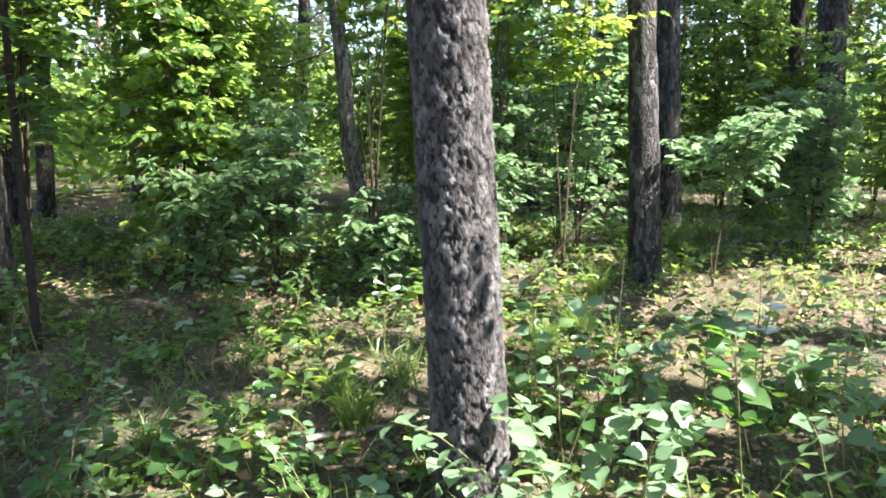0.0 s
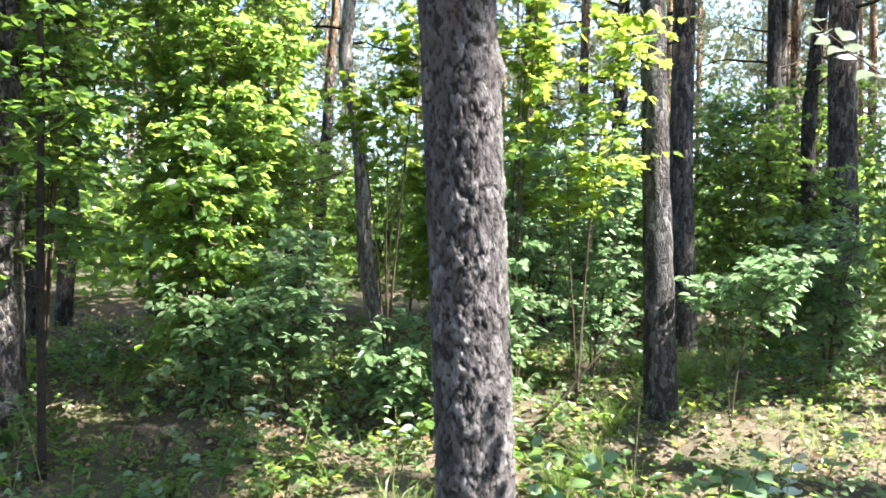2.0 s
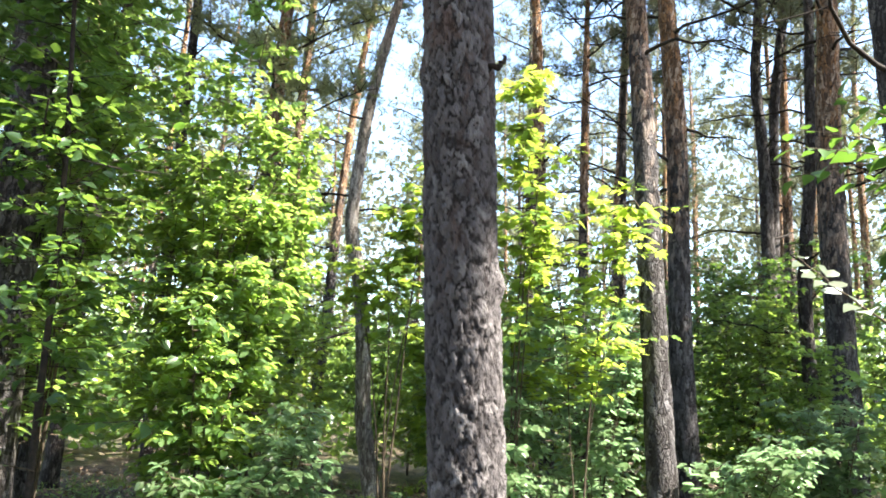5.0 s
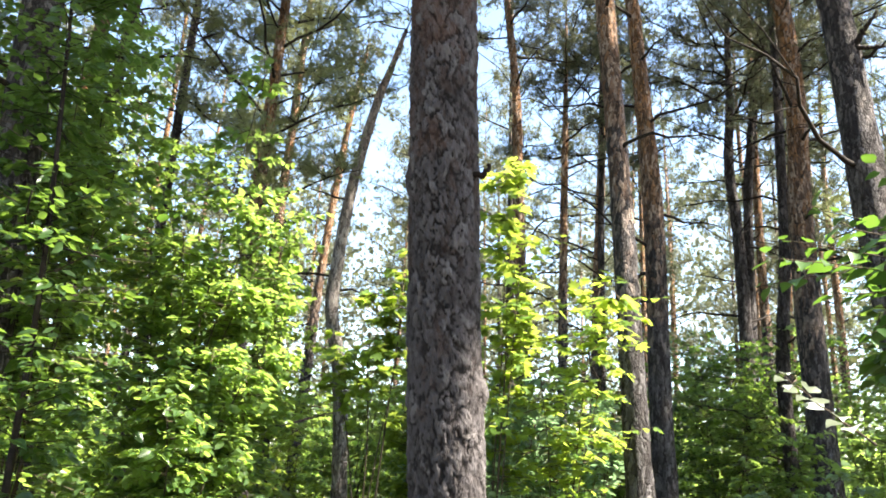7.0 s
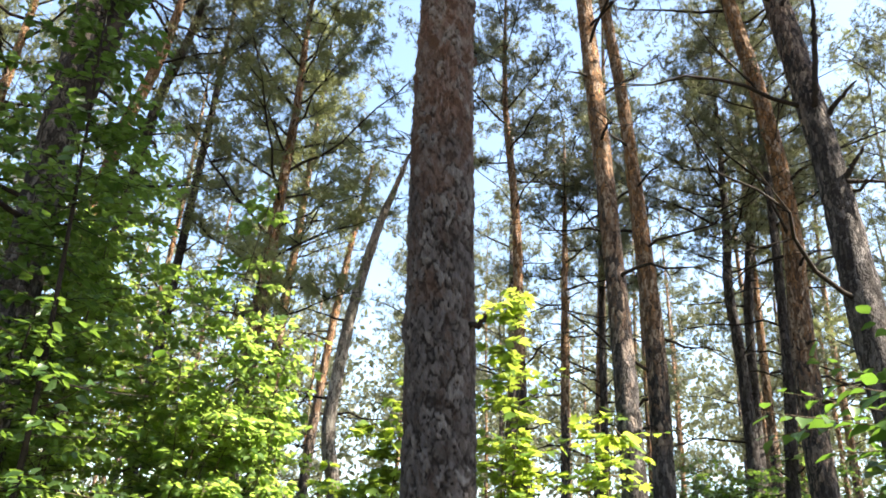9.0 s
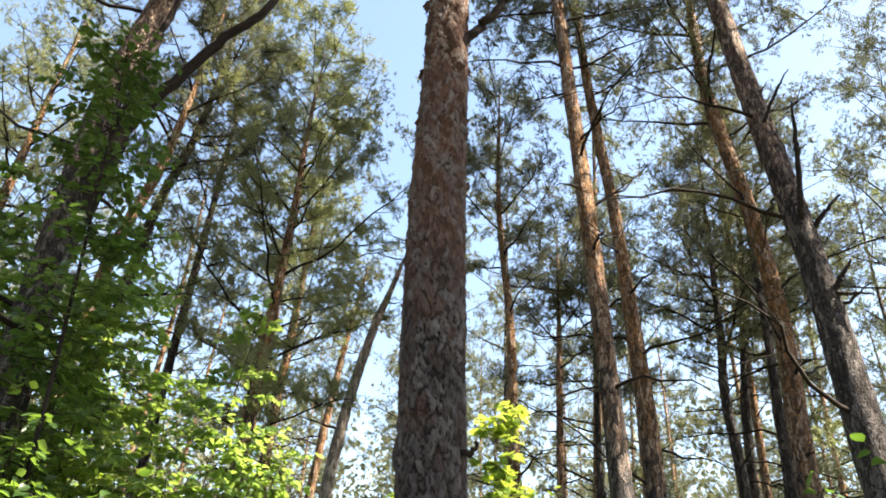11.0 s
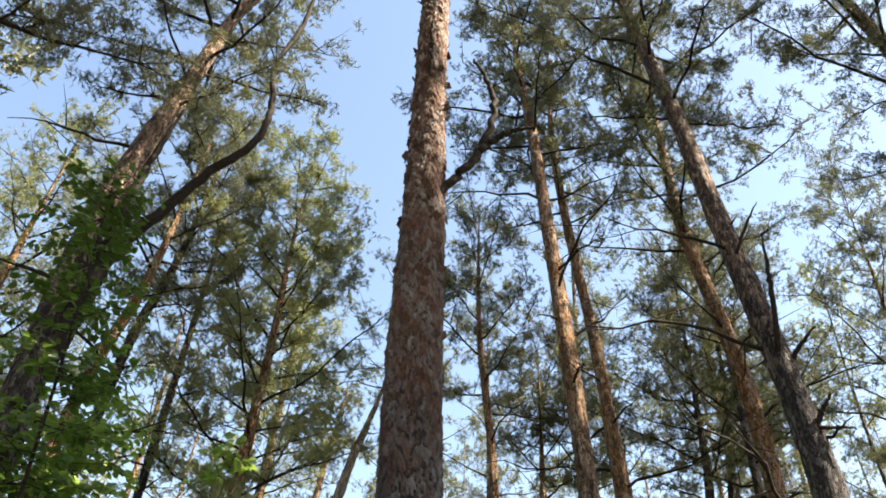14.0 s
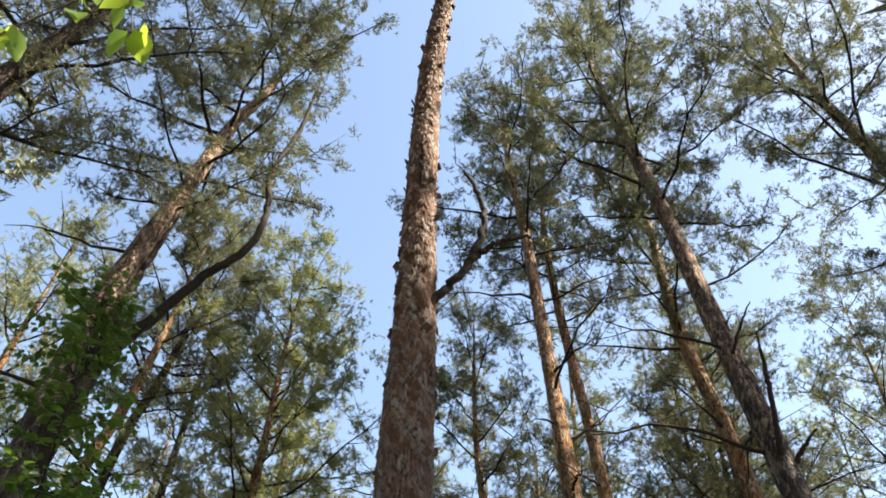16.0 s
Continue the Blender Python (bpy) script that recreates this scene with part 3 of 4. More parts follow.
leaning = pine([(3.75, 5.2, 0.3, 0.38), (3.5, 5.5, 2.6, 0.33), (3.41, 5.72, 4.2, 0.305), (3.37, 5.88, 6.0, 0.275), (3.24, 6.1, 8.0, 0.25), (3.08, 6.36, 10.6, 0.23), (2.88, 6.57, 12.7, 0.2), (2.7, 6.78, 14.8, 0.13), (2.6, 7.0, 17.5, 0.03)],
               bark_mixed, (10.2, 2.3, 27), 4000, 15, "leaning grey-barked pine with dead snags and open crown", 5)
# the left-hand trees
forked = pine([(-2.9, 4.75, 0.3, 0.34), (-3.1, 5.0, 3.0, 0.30), (-3.3, 5.15, 5.3, 0.29), (-3.42, 5.28, 6.8, 0.27), (-3.38, 5.42, 8.2, 0.25), (-3.22, 5.55, 9.6, 0.21), (-3.08, 5.75, 11.4, 0.17), (-2.8, 5.85, 12.6, 0.14), (-2.5, 6.0, 15.2, 0.03)],
              bark_mixed, (9.0, 2.3, 24), 3400, 21, "old forked pine with grey bark and spreading limbs", 6)
stem_branch(forked, [(-3.33, 5.15, 5.2, 0.07), (-3.22, 5.2, 6.0, 0.072), (-3.1, 5.26, 6.75, 0.062), (-2.84, 5.33, 7.35, 0.056), (-2.55, 5.4, 8.0, 0.05), (-2.2, 5.46, 8.55, 0.045), (-2.13, 5.52, 9.2, 0.04), (-2.25, 5.62, 10.2, 0.034), (-2.1, 5.75, 11.5, 0.03), (-2.05, 5.8, 13.0, 0.01)], limb_wood, sides=14)
stem_branch(forked, [(-3.3, 5.15, 4.9, 0.09), (-3.2, 5.3, 6.2, 0.085), (-3.26, 5.43, 7.3, 0.07), (-3.3, 5.5, 8.0, 0.06), (-3.15, 5.6, 9.5, 0.02)], limb_wood, sides=14)
pine([(-4.5, 8.0, 0.5, 0.24), (-4.4, 8.0, 5.0, 0.19), (-4.28, 8.0, 7.0, 0.165), (-4.0, 8.0, 8.5, 0.125), (-3.8, 8.0, 11.5, 0.03)], bark_low, (8.0, 1.5, 14), 1100, 22, PINE, 6)
pine([(-4.7, 9.0, 0.5, 0.2), (-4.45, 9.0, 7.5, 0.15), (-4.2, 9.0, 9.2, 0.125), (-4.05, 9.0, 10.5, 0.10), (-3.9, 9.0, 13.0, 0.03)], bark_grey, (8.5, 1.5, 14), 1100, 23, GREYPINE, 6)
pine([(-4.2, 10.5, 0.5, 0.18), (-4.2, 10.5, 6.0, 0.14), (-4.17, 10.5, 9.0, 0.115), (-4.15, 10.5, 13.0, 0.03)], bark_grey, (8.2, 1.4, 13), 900, 24, GREYPINE, 6)
pine([(-2.6, 9.5, 0.5, 0.25), (-2.6, 9.5, 4.8, 0.20), (-2.55, 9.5, 7.0, 0.16), (-2.52, 9.5, 8.6, 0.13), (-2.55, 9.5, 10.5, 0.07), (-2.5, 9.5, 12.2, 0.02)], bark_low, (5.0, 1.8, 34), 4000, 25,
     "younger pine with warm bark and yellow-green needles", 8, needle=needle_warm, blade=(0.066, 0.0125, 12))
pine([(-2.5, 11.5, 0.5, 0.18), (-2.72, 11.5, 5.5, 0.14), (-2.65, 11.5, 7.5, 0.10), (-2.6, 11.5, 10.5, 0.02)], bark_low, (6.8, 1.3, 14), 900, 26, PINE, 8, needle=needle_warm)
pine([(-0.88, 9.0, 0.45, 0.22), (-0.98, 9.0, 0.75, 0.2), (-1.1, 9.0, 1.45, 0.185), (-1.15, 9.0, 2.2, 0.175), (-1.24, 9.0, 3.0, 0.165), (-1.39, 9.0, 3.7, 0.16), (-1.37, 9.0, 4.3, 0.15), (-1.28, 9.0, 5.2, 0.14), (-1.06, 9.0, 6.4, 0.12), (-0.83, 9.0, 7.2, 0.08), (-0.72, 9.0, 7.6, 0.05)],
     bark_pale, (9.0, 0.5, 0), 0, 27, "pale crooked pine stem broken off at the top", 5)
pine([(-2.4, 12.8, 0.5, 0.19), (-2.2, 12.8, 5.0, 0.15), (-2.0, 12.8, 7.4, 0.125), (-1.82, 12.8, 8.8, 0.09), (-1.7, 12.8, 9.6, 0.04)], bark_low, (7.6, 0.7, 6), 120, 28, PINE, 8)
# the middle
pine([(1.15, 9.8, 0.5, 0.19), (0.93, 9.8, 5.5, 0.145), (0.85, 9.8, 7.2, 0.125), (0.65, 9.8, 9.2, 0.09), (0.6, 9.8, 12.0, 0.02)], bark_low, (7.6, 1.4, 15), 1200, 31, PINE, 7)
pine([(1.68, 10.6, 0.5, 0.15), (1.68, 10.6, 5.5, 0.11), (1.7, 10.6, 7.5, 0.08), (1.7, 10.6, 9.5, 0.02)], bark_low, (6.2, 1.2, 13), 900, 32, PINE, 9)
pine([(2.3, 11.0, 0.5, 0.14), (2.32, 11.0, 5.5, 0.10), (2.34, 11.0, 7.5, 0.08), (2.3, 11.0, 10.0, 0.02)], bark_grey, (6.4, 1.2, 13), 900, 33, GREYPINE, 9)
pine([(4.3, 10.6, 0.5, 0.21), (4.27, 10.6, 5.0, 0.17), (4.18, 10.6, 6.5, 0.15), (4.25, 10.6, 7.8, 0.12), (4.3, 10.6, 11.0, 0.02)], bark_grey, (6.6, 1.6, 18), 1700, 34, GREYPINE, 10)
pine([(4.35, 10.8, 0.5, 0.19), (4.5, 10.8, 5.6, 0.15), (4.62, 10.8, 7.0, 0.14), (4.85, 10.8, 8.7, 0.11), (5.0, 10.8, 11.5, 0.02)], bark_grey, (7.0, 1.7, 20), 2000, 35, GREYPINE, 10)
pine([(7.2, 6.4, 0.4, 0.36), (7.1, 6.4, 9.0, 0.31), (6.75, 6.4, 12.3, 0.25), (6.4, 6.4, 14.0, 0.18), (6.1, 6.4, 17.0, 0.04)], bark_grey, (9.0, 2.5, 28), 5000, 36, GREYPINE, 5)
pine([(-4.9, 3.6, 0.2, 0.33), (-4.6, 3.5, 6.0, 0.27), (-4.28, 3.5, 8.6, 0.24), (-3.95, 3.5, 10.0, 0.2), (-3.5, 3.5, 14.0, 0.04)], bark_grey, (7.0, 2.2, 22), 2800, 37, GREYPINE, 6)

pine([(8.2, 11.0, 0.5, 0.26), (8.2, 11.0, 7.0, 0.18), (8.4, 11.0, 12.0, 0.06), (8.4, 11.0, 14.0, 0.02)], bark_low, (6.5, 2.0, 26), 3200, 38, PINE, 6)
pine([(-6.8, 9.0, 0.5, 0.26), (-6.7, 9.0, 7.0, 0.18), (-6.6, 9.0, 12.0, 0.03)], bark_low, (6.0, 1.6, 20), 1400, 39, PINE, 6, needle=needle_warm)


# ---- the wood farther off, and unseen pines added around the camera ----
def far_pines():
    spots = []
    r = random.Random(5)
    tries = 0
    while len(spots) < 62 and tries < 4000:
        tries += 1
        a, dist = r.uniform(-0.7, 0.75), 12.5 + 26 * r.random() ** 1.5
        p = (dist * math.sin(a), dist * math.cos(a))
        if p[1] < 12.3 or any(math.hypot(p[0] - q[0], p[1] - q[1]) < 2.2 for q in spots):
            continue
        if -0.24 < math.atan2(p[0], p[1]) < -0.03 and dist < 26:
            continue
        spots.append(p)
    for n, (x, y) in enumerate(spots):
        g = ground_at(x, y) - 0.05
        h, lean = r.uniform(12.5, 18.0), (r.uniform(-0.5, 0.5), r.uniform(-0.4, 0.4))
        d = r.uniform(0.16, 0.26)
        ax = [(x, y, g, d), (x + 0.3 * lean[0], y + 0.3 * lean[1], g + h * 0.35, d * 0.8), (x + 0.8 * lean[0], y, g + h * 0.7, d * 0.5), (x + lean[0], y + lean[1], g + h, 0.02)]
        pine(ax, bark_low if r.random() < 0.6 else bark_grey, (h * r.uniform(0.2, 0.42), r.uniform(1.4, 2.0), 17), 640, 100 + n, PINE, 8, 9, 0.4, 0.004,
             needle=needle_warm if r.random() < 0.16 else needle_blue, blade=(0.125, 0.024, 9) if math.hypot(x, y) < 19 else (0.17, 0.03, 6), group="pines farther off", merged=True)


far_pines()


def shade_pines():
    """Unseen pines added beside and behind the camera to block sun and sky light."""
    r = random.Random(31)
    # these are set where their crowns throw shade on chosen spots
    spots = [(4.6, -5.5, 14.0, 2.0, 0.5, 450), (5.8, -0.9, 12.0, 0.8, 0.58, 900), (4.9, 0.65, 12.0, 0.75, 0.72, 550), (9.1, 0.5, 10.0, 0.8, 0.74, 500), (4.95, 1.9, 10.6, 0.85, 0.82, 700), (5.0, 2.2, 17.5, 0.75, 0.75, 680), (4.9, 2.75, 16.0, 0.8, 0.84, 480), (5.9, 3.2, 19.0, 0.65, 0.8, 550), (-4.0, -3.5, 14.5, 2.0, 0.5, 450), (0.8, -7.5, 15.0, 2.0, 0.5, 450), (9.6, 5.4, 15.5, 2.0, 0.68, 900),
             (-8.0, 3.0, 14.5, 2.2, 0.45, 450), (-7.0, -1.5, 14.0, 2.2, 0.45, 450), (-1.5, -4.8, 13.5, 1.9, 0.5, 450), (1.6, -2.6, 14.0, 1.9, 0.6, 600), (-2.3, -1.6, 14.0, 2.2, 0.55, 700), (-5.2, 0.6, 14.5, 2.2, 0.5, 600)]
    for n in range(44):
        a, dist = r.uniform(0.85, 2 * math.pi - 0.85), r.uniform(11.5, 24)
        if 1.2 < a < 2.4:    # moved farther off to let the sun in
            dist += 6
        spots.append((dist * math.sin(a), dist * math.cos(a), r.uniform(13, 17), 2.5, 0.2, 420))
    for n, (x, y, h, reach, low, tufts) in enumerate(spots):
        g = ground_at(x, y) - 0.05
        pine([(x, y, g, 0.3), (x, y, g + h * 0.5, 0.22), (x + 0.1, y, g + h, 0.03)], bark_low, (h * low, reach, 12), tufts, 200 + n, PINE, 2, 8, 0.6, 0.004,
             blade=(0.34, 0.075, 4), group="pines beside and behind", merged=True)


shade_pines()


# ---- broad-leaved undergrowth ----
def shrub(name, x, y, tall, wide, stems, twigs, per, size, shape, mat, label, category="shrub", low=0.15, flat=0.3, lean=(0, 0), stem_r=0.012, group="", wood=None,
          twig_len=(0.25, 0.6), dense=(2.0, 1.35)):
    """A shrub or sapling: stems that rise and part, layered twigs, and leaves set along the twigs. low: where on the stems, from 0 to 1, twigs begin."""
    z = ground_at(x, y) - 0.03
    thing = empty(name, (x, y, z), label, category, group)
    wood = wood or twig_wood
    paths = []
    for k in range(stems):
        a, s = k * 2.4 + rng.uniform(-0.6, 0.6), rng.uniform(0.35, 1.0) if stems > 1 else 0.15
        tip = np.array([math.cos(a) * wide * s * 0.8 + lean[0], math.sin(a) * wide * s * 0.8 + lean[1], tall * (rng.uniform(0.7, 1.0) if k else 1.0)])
        q = np.linspace(0, 1, 6)[:, None]
        p = tip * q * np.array([1, 1, 1]) - np.array([tip[0], tip[1], 0]) * 0.35 * q * (1 - q) * 2
        p = p + np.cumsum(rng.normal(0, 0.02 * tall**0.5, (6, 3)), 0) * q
        p = spline(p, 14)
        paths.append(p)
        v, f = tube(p, np.linspace(stem_r, stem_r * 0.25, 14) * (1 if k == 0 else 0.75), 6)
        part("stem", build("stem", v, f, wood, True), thing)
    thin, pos, way = [], [], []
    twigs, per = int(twigs * dense[0]), int(per * dense[1])
    for k in range(twigs):
        p = paths[k % stems]
        s = low + (1 - low) * rng.random() ** 0.85
        a0 = np.array([np.interp(s * 13, np.arange(14), p[:, c]) for c in range(3)])
        ln = rng.uniform(*twig_len) * (wide / 0.8) * (1.15 - 0.55 * s)
        w = limb_path(a0, rng.uniform(0, 6.283), ln, rng.uniform(0.0, 0.45), rng.uniform(-0.35, 0.0), 8, 0.08)
        thin.append(tube(w[[0, 7]], np.array([0.0045, 0.0012]), 3))
        t = rng.uniform(0.2, 1.0, per)
        q = np.stack([np.interp(t * 7, np.arange(8), w[:, c]) for c in range(3)], 1)
        d = unit(w[-1] - w[0])
        sidew = unit(np.cross(d, [0, 0, 1])) * np.where(rng.random((per, 1)) < 0.5, -1, 1)
        dirs = unit(0.6 * d + sidew + rng.normal(0, 0.2, (per, 3)))
        pos.append(q + dirs * 0.25 * size + rng.normal(0, 0.01, (per, 3)))
        way.append(dirs)
    tagged(part("branching", build("branching", *join(thin), wood), thing), kind="stuff")
    v, f = leaves(shape, np.concatenate(pos), np.concatenate(way), size, 0.3, flat)
    tagged(part("foliage", build("foliage", v, f, mat), thing), kind="stuff")
    return thing


MASS = "bushy sapling with many mid-green leaves in sun and shade"
# left: the tall thin-stemmed sapling, its leaves darkened for shade, and the leafy mass behind it
sapling = shrub("sapling", -2.24, 4.1, 6.4, 0.75, 1, 120, 18, 0.08, BLADE, leaf_dark_shaded, "thin dark-stemmed sapling with leaves up its length", "tree", 0.2, 0.4, (-0.62, 0.1), 0.027, wood=limb_wood, twig_len=(0.35, 0.9), dense=(1.5, 1.2))
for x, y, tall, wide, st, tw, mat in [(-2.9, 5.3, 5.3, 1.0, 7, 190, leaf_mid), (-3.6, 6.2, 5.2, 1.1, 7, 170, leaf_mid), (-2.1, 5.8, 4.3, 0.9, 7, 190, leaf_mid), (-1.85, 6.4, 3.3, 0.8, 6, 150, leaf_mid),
                                      (-4.3, 5.4, 5.6, 1.0, 6, 150, leaf_dark_shaded), (-2.9, 7.6, 4.2, 1.0, 6, 140, leaf_lime), (-4.6, 7.6, 4.4, 1.2, 6, 140, leaf_mid), (-2.2, 8.3, 3.4, 0.8, 6, 120, leaf_lime),
                                      (-3.3, 4.3, 3.6, 0.8, 5, 120, leaf_dark_shaded), (-1.75, 5.2, 2.3, 0.6, 5, 120, leaf_mid), (-0.05, 7.6, 2.8, 0.7, 5, 120, leaf_lime)]:
    shrub("sapling_clump", x, y, tall, wide, st, tw, 18, 0.08, BLADE if y < 6.3 else SMALL, mat, MASS, "shrub", 0.22, 0.45, group="leafy undergrowth")
# lime-green maples behind the first pine, and to its right
LIME = "young maple with bright lime-green lobed leaves"
shrub("young_maple", -0.55, 6.0, 3.1, 0.55, 4, 62, 12, 0.09, MAPLE, leaf_lime, LIME, "tree", 0.66, 0.4, (-0.08, 0), group="young maples", twig_len=(0.25, 0.5), dense=(1.3, 1))
shrub("young_maple", -0.2, 7.2, 3.0, 0.6, 4, 80, 14, 0.09, MAPLE, leaf_lime, LIME, "tree", 0.3, 0.35, group="young maples", dense=(1.2, 1))
LAYERED = "slender maple sapling with layered lime-green leaves"
shrub("young_maple", 0.36, 5.2, 3.75, 0.42, 3, 62, 9, 0.085, MAPLE, leaf_lime, LAYERED, "tree", 0.42, 0.35, (0.05, 0), 0.01, group="young maples", twig_len=(0.25, 0.55), dense=(1.7, 1.1))
shrub("young_maple", 0.85, 5.35, 2.75, 0.55, 3, 60, 9, 0.08, MAPLE, leaf_lime, LAYERED, "tree", 0.5, 0.3, (0.1, 0), 0.008, group="young maples", twig_len=(0.3, 0.6), dense=(1.5, 1))
# grey-green bushes in the middle
for x, y, tall, wide, tw in [(-1.15, 5.2, 1.25, 0.5, 110), (-0.42, 4.9, 0.72, 0.4, 80), (-1.5, 4.9, 1.0, 0.5, 80), (0.45, 5.6, 2.1, 0.6, 110), (1.05, 5.9, 2.2, 0.6, 110), (0.2, 5.0, 1.4, 0.45, 80), (0.25, 6.8, 2.0, 0.7, 90), (1.0, 6.6, 1.9, 0.7, 90)]:
    shrub("bush", x, y, tall, wide, 6, int(tw * 0.65), 12, 0.072, BLADE, leaf_dull, "low bush with grey-green rounded leaves", "shrub", 0.2, 0.35, group="low bushes", stem_r=0.007)
shrub("bush", 1.8, 5.0, 1.2, 0.6, 3, 40, 12, 0.07, BLADE, leaf_dull, "thin-stemmed bush with leaves near the top", "shrub", 0.65, 0.3, group="low bushes", stem_r=0.007)
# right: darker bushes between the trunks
for x, y, tall, wide, tw, mat in [(3.4, 9.3, 3.3, 0.9, 170, leaf_mid), (4.4, 9.8, 3.3, 1.0, 150, leaf_dark_shaded), (2.8, 10.3, 3.4, 0.95, 150, leaf_dark_shaded), (3.8, 10.6, 3.5, 1.0, 150, leaf_dark_shaded), (5.2, 9.2, 3.7, 1.0, 140, leaf_mid), (6.3, 9.0, 3.6, 1.0, 110, leaf_mid), (2.0, 9.5, 2.3, 0.8, 100, leaf_mid), (3.2, 7.4, 2.0, 0.6, 80, leaf_mid), (2.9, 6.0, 1.5, 0.5, 70, leaf_dull), (5.4, 8.0, 3.2, 1.0, 110, leaf_mid),
                                  (0.6, 8.8, 2.6, 0.9, 110, leaf_mid), (1.4, 11.6, 2.8, 1.1, 110, leaf_mid), (-1.2, 10.6, 3.0, 0.9, 120, leaf_mid), (-0.3, 10.2, 2.6, 0.8, 110, leaf_mid), (-2.2, 11.2, 3.2, 1.0, 120, leaf_lime), (-0.75, 12.2, 3.2, 1.0, 110, leaf_lime), (0.4, 11.4, 2.8, 0.9, 100, leaf_mid), (3.9, 6.3, 2.2, 0.7, 90, leaf_mid)]:
    shrub("bush", x, y, tall, wide, 6, tw, 16, 0.075, SMALL, mat, "leafy bush between the pine trunks", "shrub", 0.12, 0.4, group="bushes between the trunks")


def far_undergrowth():
    """The leafy layer under the far pines."""
    r = np.random.default_rng(12)
    n = 210
    a, dist = r.uniform(-0.8, 0.8, n), r.uniform(11.5, 38, n)
    keep = dist * np.cos(a) > 11
    cx, cy = (dist * np.sin(a))[keep], (dist * np.cos(a))[keep]
    pos = []
    for x, y in zip(cx, cy):
        k = 300
        h = r.uniform(1.8, 3.0) + 0.06 * (y - 8)
        q = unit(r.standard_normal((k, 3))) * r.random((k, 1)) ** 0.4
        clump = q * np.array([1.5, 1.5, h / 2]) + np.array([x, y, ground_at(x, y) + h / 2])
        pos.append(clump + 0.16 * r.standard_normal((k, 3)))
    pos = np.concatenate(pos)
    way = unit(r.standard_normal(pos.shape) * (1, 1, 0.4))
    v, f = leaves(SMALL, pos, way, 0.225, 0.2, 0.6)
    tagged(new("distant_undergrowth", build("distant_undergrowth", v, f, leaf_mid)), "distant sunlit green undergrowth of the wood", "undergrowth", kind="stuff")


far_undergrowth()


def distant_wood():
    """Crowns of the wood beyond the counted pines, seen only between them."""
    r = np.random.default_rng(23)
    n = 1000
    a, dist = r.uniform(-0.85, 0.85, n), r.uniform(36, 62, n)
    z = r.uniform(2.0, 16.0, n)
    k = 60
    c = np.stack([dist * np.sin(a), dist * np.cos(a), z], 1)
    pos = np.repeat(c, k, 0) + r.normal(0, 1, (n * k, 3)) * (1.2, 1.2, 1.0)
    v, f = leaves(SMALL, pos, unit(r.standard_normal(pos.shape)), 0.4, 0.0, 0.9)
    tagged(new("distant_wood", build("distant_wood", v, f, needle_blue)), "distant grey-green pine crowns of the wood", "forest", kind="stuff")


distant_wood()


# ---- near shoots, each leaf a piece of its own ----
LEAF_MESH = {}


def leaf_mesh(kind, mat, variant):
    key = (kind, mat.name, variant)
    if key not in LEAF_MESH:
        shape = {"round": ROUND, "ovate": OVATE, "maple": MAPLE}[kind]
        r = np.random.default_rng(variant)
        v = shape[0] * np.array([r.uniform(0.85, 1.1), 1, r.uniform(0.5, 2.2)])
        v = v + np.array([0, 0, -1]) * (v[:, 1:2] ** 2) * r.uniform(0.0, 0.25)
        LEAF_MESH[key] = build("leaf", v, shape[1], mat, True)
    return LEAF_MESH[key]


def leaf_at(parent, pos, way, size, kind, mat, tilt=0.4):
    y = Vector(way).normalized()
    up = Vector((rng.normal(0, tilt), rng.normal(0, tilt), 1)).normalized()
    x = y.cross(up).normalized()
    m = Matrix((x, y, x.cross(y))).transposed().to_4x4()
    ob = new("leaf", leaf_mesh(kind, mat, int(rng.integers(0, 5))))
    ob.parent = parent
    ob.matrix_basis = Matrix.Translation(pos) @ m @ Matrix.Scale(size, 4)
    return ob


def shoot(x, y, tip, count, size, kind, mat, label, name="linden_shoot", base_z=None, stem=green_twig, start=0.3, curve=0.15, group="", thick=0.004):
    """A shoot from the ground (or from base_z) to tip, relative to its foot, with single leaves set along it in turn."""
    z = ground_at(x, y) - 0.02 if base_z is None else base_z
    thing = empty(name, (x, y, z), label, "plant", group)
    q = np.linspace(0, 1, 10)[:, None]
    p = np.asarray(tip) * q + np.array([0, 0, curve]) * (4 * q * (1 - q)) * np.linalg.norm(tip)
    p = p + np.cumsum(rng.normal(0, 0.006, (10, 3)), 0) * q
    part("stem", build("stem", *tube(p, np.linspace(thick, 0.0015, 10), 5), stem, True), thing)
    d = unit(p[-1] - p[3])
    side = unit(np.cross(d, [0, 0, 1]) + 1e-3)
    for k in range(count):
        s = start + (1 - start) * (k + 0.5) / count
        at = np.array([np.interp(s * 9, np.arange(10), p[:, c]) for c in range(3)])
        w = unit(0.55 * d + side * (1 if k % 2 else -1) + rng.normal(0, 0.25, 3) + (0, 0, -0.2))
        leaf_at(thing, Vector(at + 0.2 * size * w), Vector(w), size * rng.uniform(0.65, 1.15) * (1.1 - 0.4 * s), kind, mat)
    return thing


SHOOT = "low linden shoot with round pale-green leaves"
# before the foot of the first pine
for x, y, tip, c in [(0.45, 2.15, (-0.58, 0.05, 0.6), 15), (0.5, 2.2, (-0.2, -0.1, 0.52), 12), (0.3, 2.3, (-0.38, 0.0, 0.52), 12), (0.55, 2.1, (-0.35, 0.05, 0.46), 12), (0.62, 2.3, (0.02, -0.1, 0.5), 10), (0.12, 1.98, (-0.34, 0.05, 0.5), 12)]:
    shoot(x, y, tip, c, 0.092, "round", leaf_near, SHOOT, group="linden shoots")
